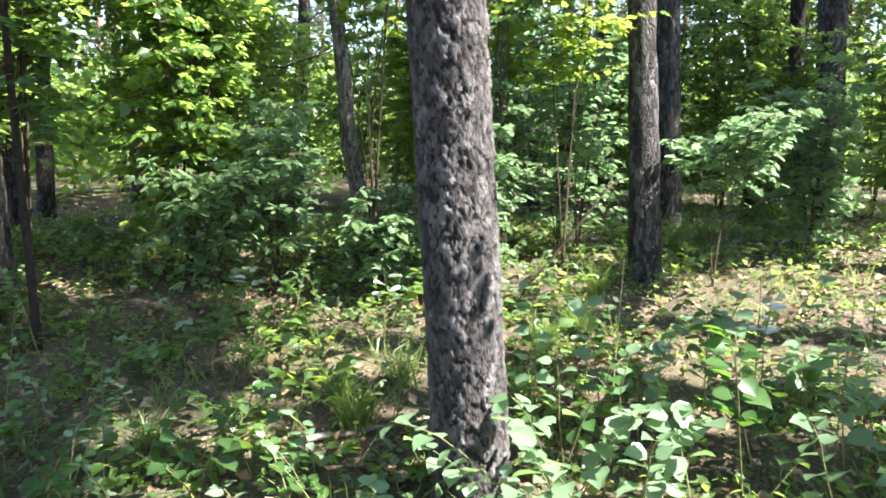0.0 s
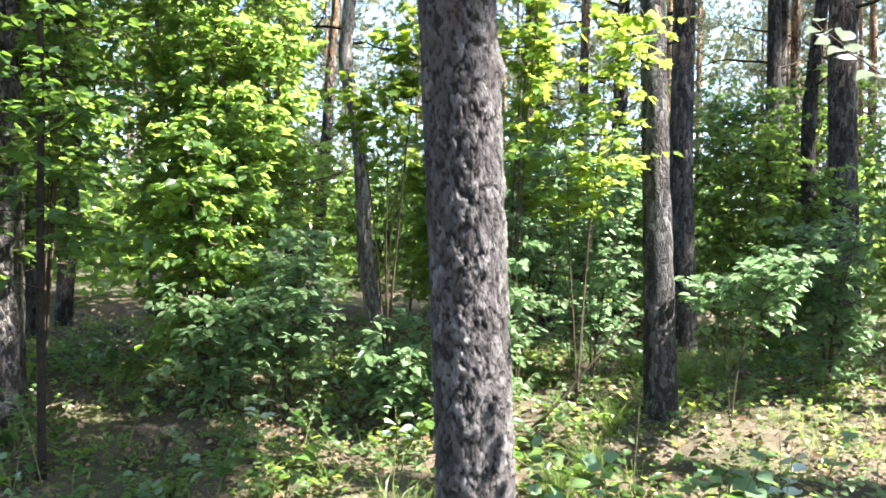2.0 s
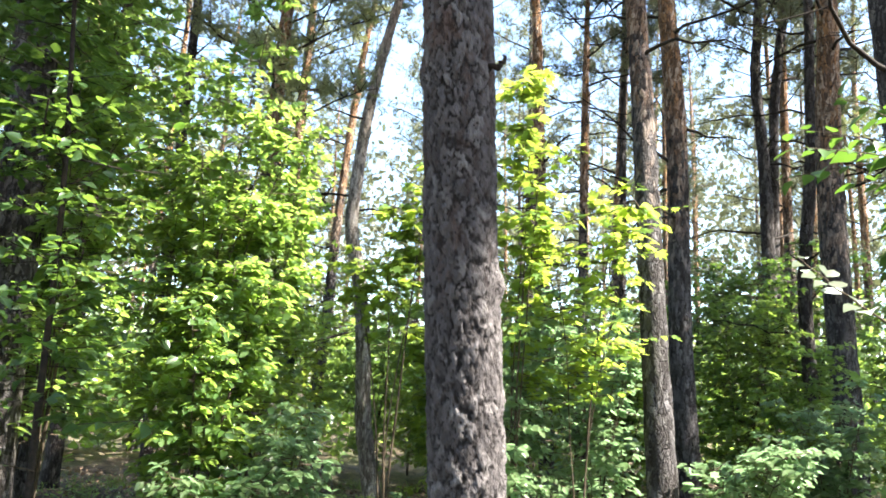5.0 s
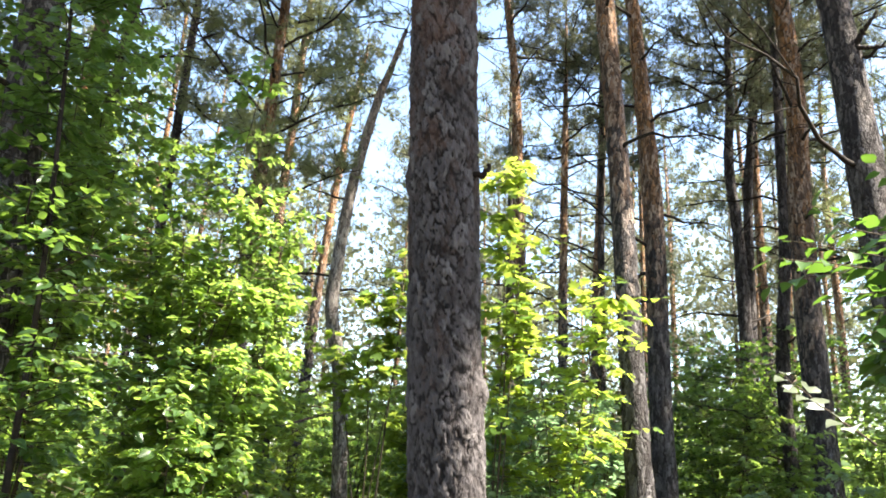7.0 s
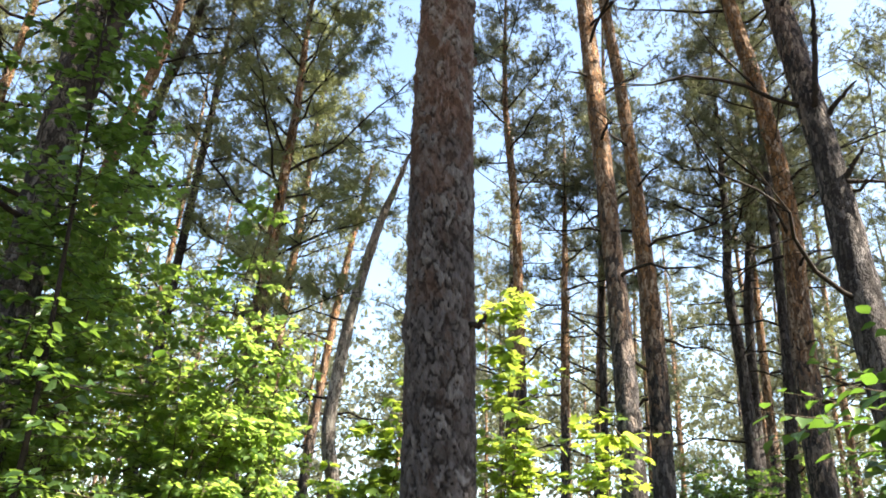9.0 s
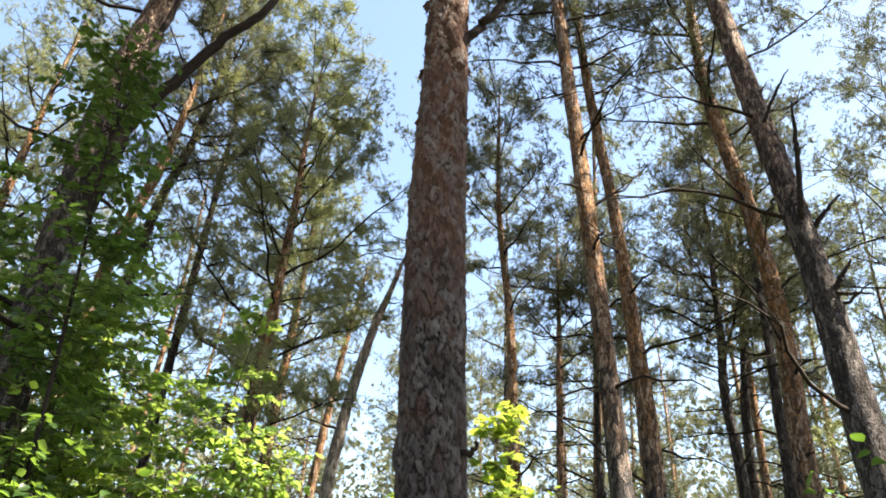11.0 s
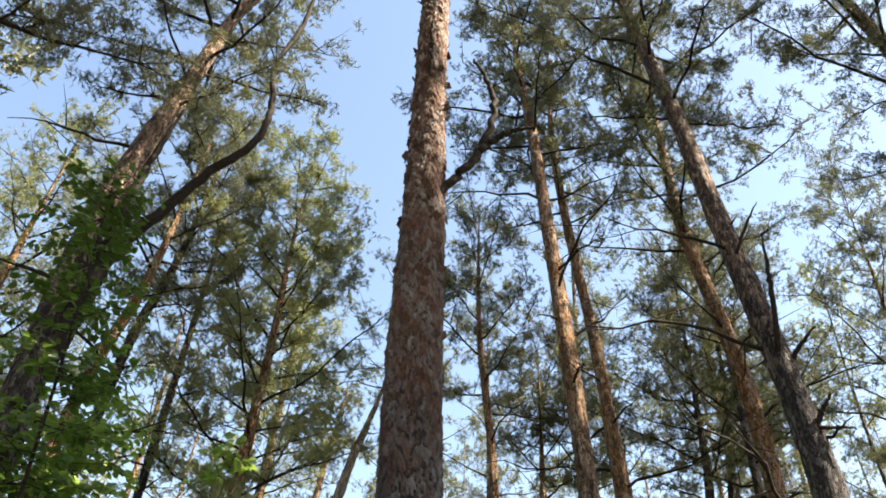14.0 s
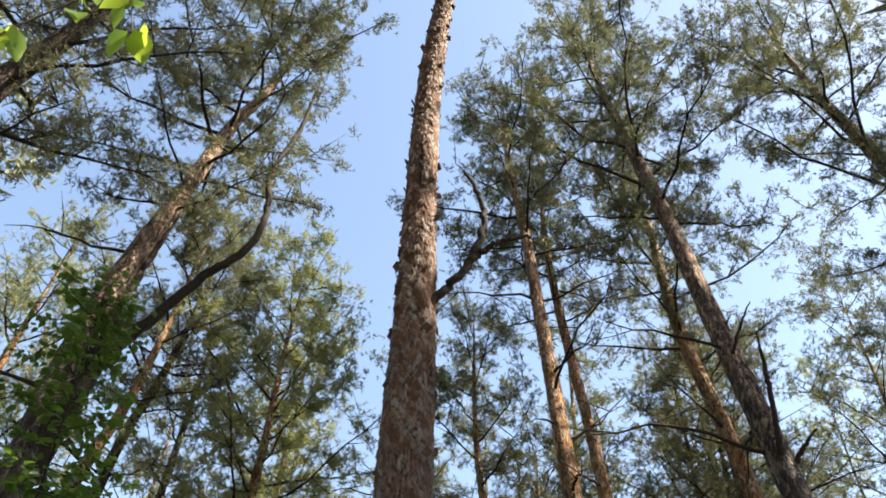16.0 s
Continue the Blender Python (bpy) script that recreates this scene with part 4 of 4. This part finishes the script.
for x, y, tip, k in [(0.36, 2.9, (-0.02, 0.0, 0.85), 12), (0.5, 2.95, (-0.08, -0.1, 0.7), 11), (0.62, 2.8, (0.1, 0.0, 0.62), 11), (0.85, 3.0, (0.05, 0, 0.6), 10), (1.36, 3.2, (0.0, 0, 0.78), 8)]:
    shoot(x, y, tip, k, 0.09, "round", leaf_near, SHOOT, group="linden shoots", curve=0.0)
r2 = random.Random(9)
# every other shoot takes the darkened colour that stands in for shade
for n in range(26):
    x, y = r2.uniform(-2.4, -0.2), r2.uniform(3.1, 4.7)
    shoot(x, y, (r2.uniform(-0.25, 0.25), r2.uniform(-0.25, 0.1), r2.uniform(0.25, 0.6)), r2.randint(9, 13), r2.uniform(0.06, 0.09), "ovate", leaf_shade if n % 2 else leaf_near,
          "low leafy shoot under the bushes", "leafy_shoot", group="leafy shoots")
# two in five shoots are coloured as shaded, for dark gaps between leaves
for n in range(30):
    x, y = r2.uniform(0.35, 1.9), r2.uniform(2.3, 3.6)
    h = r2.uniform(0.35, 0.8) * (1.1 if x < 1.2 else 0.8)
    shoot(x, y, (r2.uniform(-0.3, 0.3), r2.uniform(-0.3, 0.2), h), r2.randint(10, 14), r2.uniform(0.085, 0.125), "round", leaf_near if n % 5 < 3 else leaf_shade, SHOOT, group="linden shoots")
for n in range(6):
    x, y = r2.uniform(-1.7, -1.1), r2.uniform(2.0, 3.0)
    shoot(x, y, (r2.uniform(-0.25, 0.25), r2.uniform(-0.2, 0.2), r2.uniform(0.3, 0.5)), 9, 0.07, "ovate", leaf_near, "low shoot with pointed green leaves", group="linden shoots")
# most shoots here take the darkened colour, as shade in this corner
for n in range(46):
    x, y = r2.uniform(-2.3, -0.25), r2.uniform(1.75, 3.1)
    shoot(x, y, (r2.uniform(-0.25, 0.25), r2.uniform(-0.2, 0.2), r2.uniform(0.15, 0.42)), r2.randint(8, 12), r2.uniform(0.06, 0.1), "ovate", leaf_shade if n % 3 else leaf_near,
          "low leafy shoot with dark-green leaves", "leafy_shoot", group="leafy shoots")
# the twig from the right, shade put into its leaf colour, and the silvery spray below it
SPRAY = "leafy branch tip reaching in over the path"
hang = shrub("overhanging_sapling", 1.95, 2.6, 3.0, 0.5, 2, 10, 9, 0.10, OVATE, leaf_dark_shaded, "tall thin sapling with broad green leaves", "tree", 0.8, 0.3, (0.0, 0.05), 0.012, twig_len=(0.2, 0.3), dense=(1, 1))
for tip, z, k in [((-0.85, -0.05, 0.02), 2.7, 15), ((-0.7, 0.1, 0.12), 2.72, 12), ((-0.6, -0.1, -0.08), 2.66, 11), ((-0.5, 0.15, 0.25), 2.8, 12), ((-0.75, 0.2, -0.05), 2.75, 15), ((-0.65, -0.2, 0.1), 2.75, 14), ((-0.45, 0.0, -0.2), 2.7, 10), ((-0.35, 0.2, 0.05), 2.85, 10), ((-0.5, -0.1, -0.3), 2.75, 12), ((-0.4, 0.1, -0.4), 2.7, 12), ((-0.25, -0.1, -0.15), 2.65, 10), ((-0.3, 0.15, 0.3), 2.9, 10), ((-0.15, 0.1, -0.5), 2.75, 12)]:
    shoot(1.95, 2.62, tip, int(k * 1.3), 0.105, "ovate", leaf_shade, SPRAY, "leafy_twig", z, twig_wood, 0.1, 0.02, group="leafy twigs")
# brightness of this spray comes from its leaf colour, painted as sunlit
shoot(1.32, 2.3, (-0.30, 0.0, 0.2), 11, 0.085, "round", leaf_sun_pale, "twig tip with leaves coloured near white for sun", "pale_twig", 2.08, twig_wood, 0.2, 0.0, thick=0.004)
shrub("overhanging_bush", 2.2, 3.15, 2.95, 0.5, 3, 18, 9, 0.095, OVATE, leaf_dark_shaded, "tall bush with dense leaves darkened as if shaded", "shrub", 0.6, 0.35, (0, 0), 0.01, twig_len=(0.25, 0.55), dense=(1.5, 1.2))
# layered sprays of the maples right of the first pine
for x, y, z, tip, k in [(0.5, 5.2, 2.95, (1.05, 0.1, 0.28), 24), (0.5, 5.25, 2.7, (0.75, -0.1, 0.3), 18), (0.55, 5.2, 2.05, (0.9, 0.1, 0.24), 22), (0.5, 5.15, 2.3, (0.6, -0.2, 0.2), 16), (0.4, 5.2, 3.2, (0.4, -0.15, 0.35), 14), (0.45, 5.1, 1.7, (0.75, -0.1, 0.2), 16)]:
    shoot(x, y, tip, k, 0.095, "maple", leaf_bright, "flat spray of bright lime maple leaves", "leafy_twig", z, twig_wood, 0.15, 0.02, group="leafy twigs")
# sprays before the left-hand sapling, their shade put into the leaf colour
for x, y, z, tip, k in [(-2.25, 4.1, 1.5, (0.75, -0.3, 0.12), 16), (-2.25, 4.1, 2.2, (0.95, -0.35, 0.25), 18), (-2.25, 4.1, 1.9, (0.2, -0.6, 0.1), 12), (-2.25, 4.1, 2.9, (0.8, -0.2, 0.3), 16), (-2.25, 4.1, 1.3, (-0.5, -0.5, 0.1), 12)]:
    shoot(x, y, tip, k, 0.11, "ovate", leaf_shade, "spray of broad leaves with shade in their colour", "leafy_twig", z, twig_wood, 0.15, 0.03, group="leafy twigs")


# ---- floor cover ----
def litter():
    r = np.random.default_rng(3)
    n = 16000
    x, y = r.uniform(-5.5, 6, n), 1.3 + 9.5 * r.random(n) ** 1.2
    pos = np.stack([x, y, height(x, y) + 0.012 + 0.02 * r.random(n)], 1)
    v, f = leaves(SMALL, pos, unit(r.standard_normal((n, 3)) * (1, 1, 0.2)), 0.06, 0.0, 0.5)
    tagged(new("leaf_litter", build("leaf_litter", v, f, leaf_dry)), "scattered dry brown and tan fallen leaves", "leaf litter", kind="stuff")


litter()


def grass():
    r = np.random.default_rng(4)
    tufts = 900
    x, y = r.uniform(-5, 6, tufts), 1.6 + 9 * r.random(tufts) ** 1.1
    k = 14
    bx, by = np.repeat(x, k) + r.normal(0, 0.05, tufts * k), np.repeat(y, k) + r.normal(0, 0.05, tufts * k)
    ln = np.repeat(r.uniform(0.08, 0.26, tufts), k) * r.uniform(0.6, 1.2, tufts * k)
    root = np.stack([bx, by, height(bx, by) - 0.01], 1)
    d = unit(np.stack([r.normal(0, 0.45, len(bx)), r.normal(0, 0.45, len(bx)), np.ones(len(bx))], 1))
    side = unit(np.cross(d, r.standard_normal(d.shape))) * 0.0035
    m = root + d * ln[:, None] * 0.6
    tip = root + (d * (1, 1, 0.75) + d * (0.5, 0.5, 0)) * ln[:, None]
    v = np.stack([root - side, root + side, m + side * 0.7, m - side * 0.7, tip], 1).reshape(-1, 3)
    o = np.arange(len(bx))[:, None] * 5
    f = np.concatenate([o + [0, 1, 2], o + [0, 2, 3], o + [3, 2, 4]])
    tagged(new("grass_tufts", build("grass_tufts", v, f, grass_green)), "thin green grass tufts on the forest floor", "grass", kind="stuff")


grass()


def herb(seed, mat, shape, size, label, spread=0.16, tall=0.2):
    r = np.random.default_rng(seed)
    thing = empty("herb", (0, 0, 0), label, "plant", "low herbs")
    thin, pos, way = [], [], []
    for k in range(7):
        a = k * 2.4 + r.uniform(-0.5, 0.5)
        p = limb_path((0, 0, 0), a, spread * r.uniform(0.5, 1.2), tall / spread * r.uniform(0.6, 1.2), -0.3, 6, 0.05)
        thin.append(tube(p[[0, 2, 5]], np.array([0.003, 0.002, 0.001]), 3))
        for q in (2, 3, 4, 5, 5):
            pos.append(p[q])
            way.append(unit(np.array([math.cos(a), math.sin(a), 0]) + r.normal(0, 0.7, 3) * (1, 1, 0.3)))
    tagged(part("stalk", build("stalk", *join(thin), green_twig), thing), kind="stuff")
    v, f = leaves(shape, np.array(pos), np.array(way), size, 0.1, 0.35)
    tagged(part("foliage", build("foliage", v, f, mat), thing), kind="stuff")
    return thing


def herbs():
    kinds = [herb(1, leaf_mid, BLADE, 0.06, "low green herb with small pointed leaves"), herb(2, leaf_dull, BLADE, 0.05, "low herb with rounded grey-green leaves"),
             herb(3, leaf_lime, BLADE, 0.055, "seedling with fresh light-green leaves"), herb(4, leaf_dark_shaded, BLADE, 0.07, "low dark-green leafy herb", 0.2, 0.26)]
    r = random.Random(21)
    for n in range(330):
        x, y = r.uniform(-3.6, 3.4), 1.7 + 6.0 * r.random() ** 1.2
        if math.hypot(x - 0.1, y - 2.75) < 0.25 or (0.9 < x < 3.0 and 3.6 < y < 6.5 and r.random() < 0.6):
            continue
        k = kinds[r.randrange(4)]
        m = pose(x, y, ground_at(x, y) - 0.005, 0, 0, r.uniform(0, 360)) @ Matrix.Scale(r.uniform(0.7, 1.5), 4)
        c = copy_thing(k, m)
        c.matrix_basis = m
    for n, k in enumerate(kinds):
        k.location = (-0.9 + 0.5 * n, 3.3 + 0.2 * n, ground_at(-0.9 + 0.5 * n, 3.3 + 0.2 * n) - 0.005)


herbs()


def ground_leaves():
    """Small leaves of seedlings and moss-like herbs close to the floor."""
    r = np.random.default_rng(17)
    patch = r.uniform((-4.5, 1.6), (4.5, 9.0), (420, 2))
    k = 42
    x = np.repeat(patch[:, 0], k) + r.normal(0, 0.16, 420 * k)
    y = np.repeat(patch[:, 1], k) + r.normal(0, 0.16, 420 * k)
    pos = np.stack([x, y, height(x, y) + 0.015 + 0.1 * r.random(len(x)) ** 1.5], 1)
    v, f = leaves(SMALL, pos, unit(r.standard_normal((len(x), 3)) * (1, 1, 0.3)), 0.05, 0.0, 0.4)
    tagged(new("ground_herbs", build("ground_herbs", v, f, leaf_mid)), "dense small green herb leaves close to the soil", "ground cover", kind="stuff")


ground_leaves()


def fallen_branch(x, y, length, az, label):
    p = limb_path((0, 0, 0.03), az, length, 0.05, 0.02, 9, 0.05)
    thing = tagged(new("fallen_branch", build("fallen_branch", *tube(p, np.linspace(0.018, 0.005, 9), 6), dead_wood, True)), label, "branch", "fallen branches")
    thing.location = (x, y, ground_at(x, y) - 0.01)


for x, y, ln, az in [(-3.0, 6.6, 1.4, 0.2), (-2.6, 6.3, 0.9, -0.4), (-0.6, 3.2, 0.6, 0.3)]:
    fallen_branch(x, y, ln, az, "bare grey fallen branch on the ground")
slant = tagged(new("slanting_stem", build("slanting_stem", *tube(limb_path((0, 0, 0), 0.05, 0.62, 1.05, 0.1, 10, 0.05), np.linspace(0.012, 0.005, 10), 6), twig_wood, True)), "bare dark stem slanting up among leaves", "branch")
slant.location = (0.48, 4.9, ground_at(0.48, 4.9) - 0.02)
# the dead limb of the first pine and its stub, and the snags of the leaning one
stem_branch(main_pine, [(-0.10, 2.58, 5.05, 0.029), (0.01, 2.55, 5.21, 0.026), (0.16, 2.53, 5.44, 0.024), (0.24, 2.52, 5.75, 0.02), (0.22, 2.52, 6.01, 0.016), (0.11, 2.52, 6.3, 0.008)], limb_wood, label="crooked dark dead limb")
stem_branch(main_pine, [(0.16, 2.53, 5.44, 0.022), (0.27, 2.51, 5.56, 0.018), (0.38, 2.5, 5.62, 0.012), (0.52, 2.5, 5.66, 0.005)])
stem_branch(main_pine, [(-0.03, 2.62, 3.0, 0.014), (0.09, 2.58, 3.02, 0.011), (0.115, 2.57, 3.06, 0.006)])
stem_branch(leaning, [(3.3, 5.9, 6.4, 0.035), (3.3, 5.75, 6.6, 0.03), (3.37, 5.7, 7.32, 0.025), (3.42, 5.7, 7.9, 0.008)])
stem_branch(leaning, [(3.36, 5.88, 6.3, 0.03), (3.5, 5.78, 6.5, 0.024), (3.69, 5.7, 6.71, 0.008)])
stem_branch(leaning, [(3.36, 5.8, 5.5, 0.035), (3.44, 5.7, 5.68, 0.028), (3.57, 5.6, 5.9, 0.01)])
stem_branch(leaning, [(3.4, 5.72, 5.6, 0.022), (3.55, 5.65, 5.58, 0.016), (3.7, 5.6, 5.55, 0.006)])
stem_branch(leaning, [(3.22, 5.95, 7.8, 0.022), (3.36, 5.85, 8.15, 0.016), (3.53, 5.8, 8.46, 0.005)])
def bark_flakes(tree, axis, count):
    """Thin curled flakes that stand off the upper bark."""
    o = np.array(tree.location)
    ax = spline(axis, 200)
    kinds = []
    for k in range(4):
        w, h, curl = 0.012 + 0.004 * k, 0.03 + 0.008 * k, 0.006 + 0.003 * k
        v = [(sx * w * (1 - 0.3 * abs(t - 0.4)), -curl * t * t - 0.001 * sx * sx, (t - 0.5) * h) for t in (0, 0.5, 1) for sx in (-1, 0.1, 1)]
        f = [(0, 1, 4, 3), (1, 2, 5, 4), (3, 4, 7, 6), (4, 5, 8, 7)]
        kinds.append(build("bark_flake", np.array(v), np.array(f), bark_main))
    for n in range(count):
        z = rng.uniform(3.8, 9.0)
        i = int(np.argmin(abs(ax[:, 2] - z)))
        a = rng.uniform(0, 2 * math.pi)
        r = ax[i, 3] / 2 + 0.004
        at = Vector((ax[i, 0] + r * math.cos(a), ax[i, 1] + r * math.sin(a), z)) - Vector(o)
        ob = new("bark_flake", kinds[n % 4])
        ob.parent = tree
        ob.matrix_basis = Matrix.Translation(at) @ Matrix.Rotation(a + math.pi / 2 + rng.normal(0, 0.35), 4, "Z") @ Matrix.Rotation(rng.normal(0, 0.5), 4, "Y") @ Matrix.Rotation(rng.normal(0, 0.3), 4, "X")


bark_flakes(main_pine, main_axis, 280)
# the slit is a near-black strip laid on the bark, not cut in
scar = [(-0.15, 2.468, 6.02, 0.004), (-0.152, 2.464, 6.2, 0.011), (-0.156, 2.46, 6.4, 0.012), (-0.16, 2.458, 6.6, 0.004)]
stem_branch(main_pine, scar, plain_wood("scar_wood", (0.012, 0.01, 0.008), (0.04, 0.03, 0.025)), "scar", 6, "dark narrow scar in the bark")


# ---- small plants that stand out ----
shoot(1.37, 3.2, (0.03, -0.02, 0.72), 7, 0.1, "round", leaf_sun_pale, "single shoot with pale silvery leaves at its top", "pale_shoot", start=0.72, curve=0.0)
shoot(-0.32, 4.0, (0.02, -0.02, 0.5), 6, 0.095, "round", leaf_sun_pale, "single shoot with pale rounded leaves", "pale_shoot", start=0.6, curve=0.0)
shoot(-1.12, 4.3, (0.02, -0.05, 0.42), 7, 0.1, "maple", leaf_sun_pale, "seedling with pale lobed leaves", "pale_shoot", start=0.7, curve=0.0)


def frond_plant(x, y, tall, fronds, label):
    """A stalk with drooping fronds of small paired leaflets."""
    z = ground_at(x, y) - 0.02
    thing = empty("pinnate_plant", (x, y, z), label, "plant", "pinnate plants")
    stalk = limb_path((0, 0, 0), 0.4, 0.05, tall / 0.05, 0, 10, 0.3)
    part("stalk", build("stalk", *tube(stalk, np.linspace(0.005, 0.002, 10), 5), green_twig, True), thing)
    for k in range(fronds):
        p = limb_path(stalk[4 + k % 6], k * 2.4, rng.uniform(0.16, 0.26), 0.5, -0.7, 9, 0.03)
        fr = part("frond", build("frond", *tube(p, np.linspace(0.002, 0.0008, 9), 3), green_twig), thing)
        d = unit(p[-1] - p[0])
        side = unit(np.cross(d, [0, 0, 1]))
        pos = np.concatenate([p[1:], p[1:]])
        way = np.concatenate([np.tile(side + 0.3 * d, (8, 1)), np.tile(-side + 0.3 * d, (8, 1))])
        tagged(part("foliage", build("foliage", *leaves(SMALL, pos, unit(way), 0.045, 0.1, 0.15), leaf_dull), fr), kind="stuff")


frond_plant(1.62, 3.0, 0.75, 9, "tall seedling with pale pinnate fronds")
frond_plant(1.95, 3.4, 0.6, 8, "tall seedling with pale pinnate fronds")


def blade_tuft(x, y, blades, tall, spread, mat, label, name="grass_tuft"):
    r = np.random.default_rng(int(100 * x + 10 * y) + 900)
    root = np.stack([r.normal(0, 0.03, blades), r.normal(0, 0.03, blades), np.zeros(blades)], 1)
    d = unit(np.stack([r.normal(0, spread, blades), r.normal(0, spread, blades), np.ones(blades)], 1))
    ln = tall * r.uniform(0.6, 1.1, (blades, 1))
    side = unit(np.cross(d, r.standard_normal(d.shape))) * 0.003
    mid = root + d * ln * 0.6
    tip = mid + unit(d * (1.6, 1.6, 0.5)) * ln * 0.45
    v = np.stack([root - side, root + side, mid + side * 0.8, mid - side * 0.8, tip], 1).reshape(-1, 3)
    o = np.arange(blades)[:, None] * 5
    f = np.concatenate([o + [0, 1, 2], o + [0, 2, 3], o + [3, 2, 4]])
    ob = tagged(new(name, build(name, v, f, mat)), label, "grass", "grass tufts")
    ob.location = (x, y, ground_at(x, y) - 0.015)


for x, y, n, h in [(-0.38, 3.3, 150, 0.24), (-0.5, 3.5, 110, 0.2), (-0.2, 3.7, 90, 0.26), (0.55, 4.1, 90, 0.34), (0.8, 4.4, 80, 0.36), (1.9, 6.2, 90, 0.4), (2.3, 6.6, 80, 0.42), (-1.3, 3.2, 80, 0.2), (0.35, 3.5, 70, 0.3), (1.0, 4.9, 70, 0.3)]:
    blade_tuft(x, y, n, h, 0.35, grass_green, "fresh green grass tuft on the forest floor")
stalk = tagged(new("dry_stalk", build("dry_stalk", *tube(limb_path((0, 0, 0), 0.6, 0.06, 12.0, 0, 8, 0.08), np.linspace(0.004, 0.002, 8), 5), straw, True)), "dry straw-coloured stalk standing in the grass", "plant")
stalk.location = (0.83, 3.6, ground_at(0.83, 3.6) - 0.01)
# a tall shoot beside the camera whose tip hangs into the top of the view
tall = empty("overhead_sapling", (-1.75, 0.9, ground_at(-1.75, 0.9) - 0.02), "tall thin sapling with bright hanging leaves", "tree")
bend = spline(np.array([(0, 0, 0), (0.05, -0.05, 1.6), (0.1, -0.1, 3.2), (0.3, -0.15, 4.3), (0.62, -0.2, 4.72), (0.76, -0.2, 4.6), (0.8, -0.2, 4.45)]), 24)
part("stem", build("stem", *tube(bend, np.linspace(0.014, 0.002, 24), 6), twig_wood, True), tall)
for k in range(22):
    at = bend[17 + k % 7] + rng.normal(0, 0.015, 3)
    leaf_at(tall, Vector(at), Vector((rng.normal(0, 0.6), rng.normal(0, 0.6), -0.8)), rng.uniform(0.085, 0.12), "ovate", leaf_bright, 0.8)
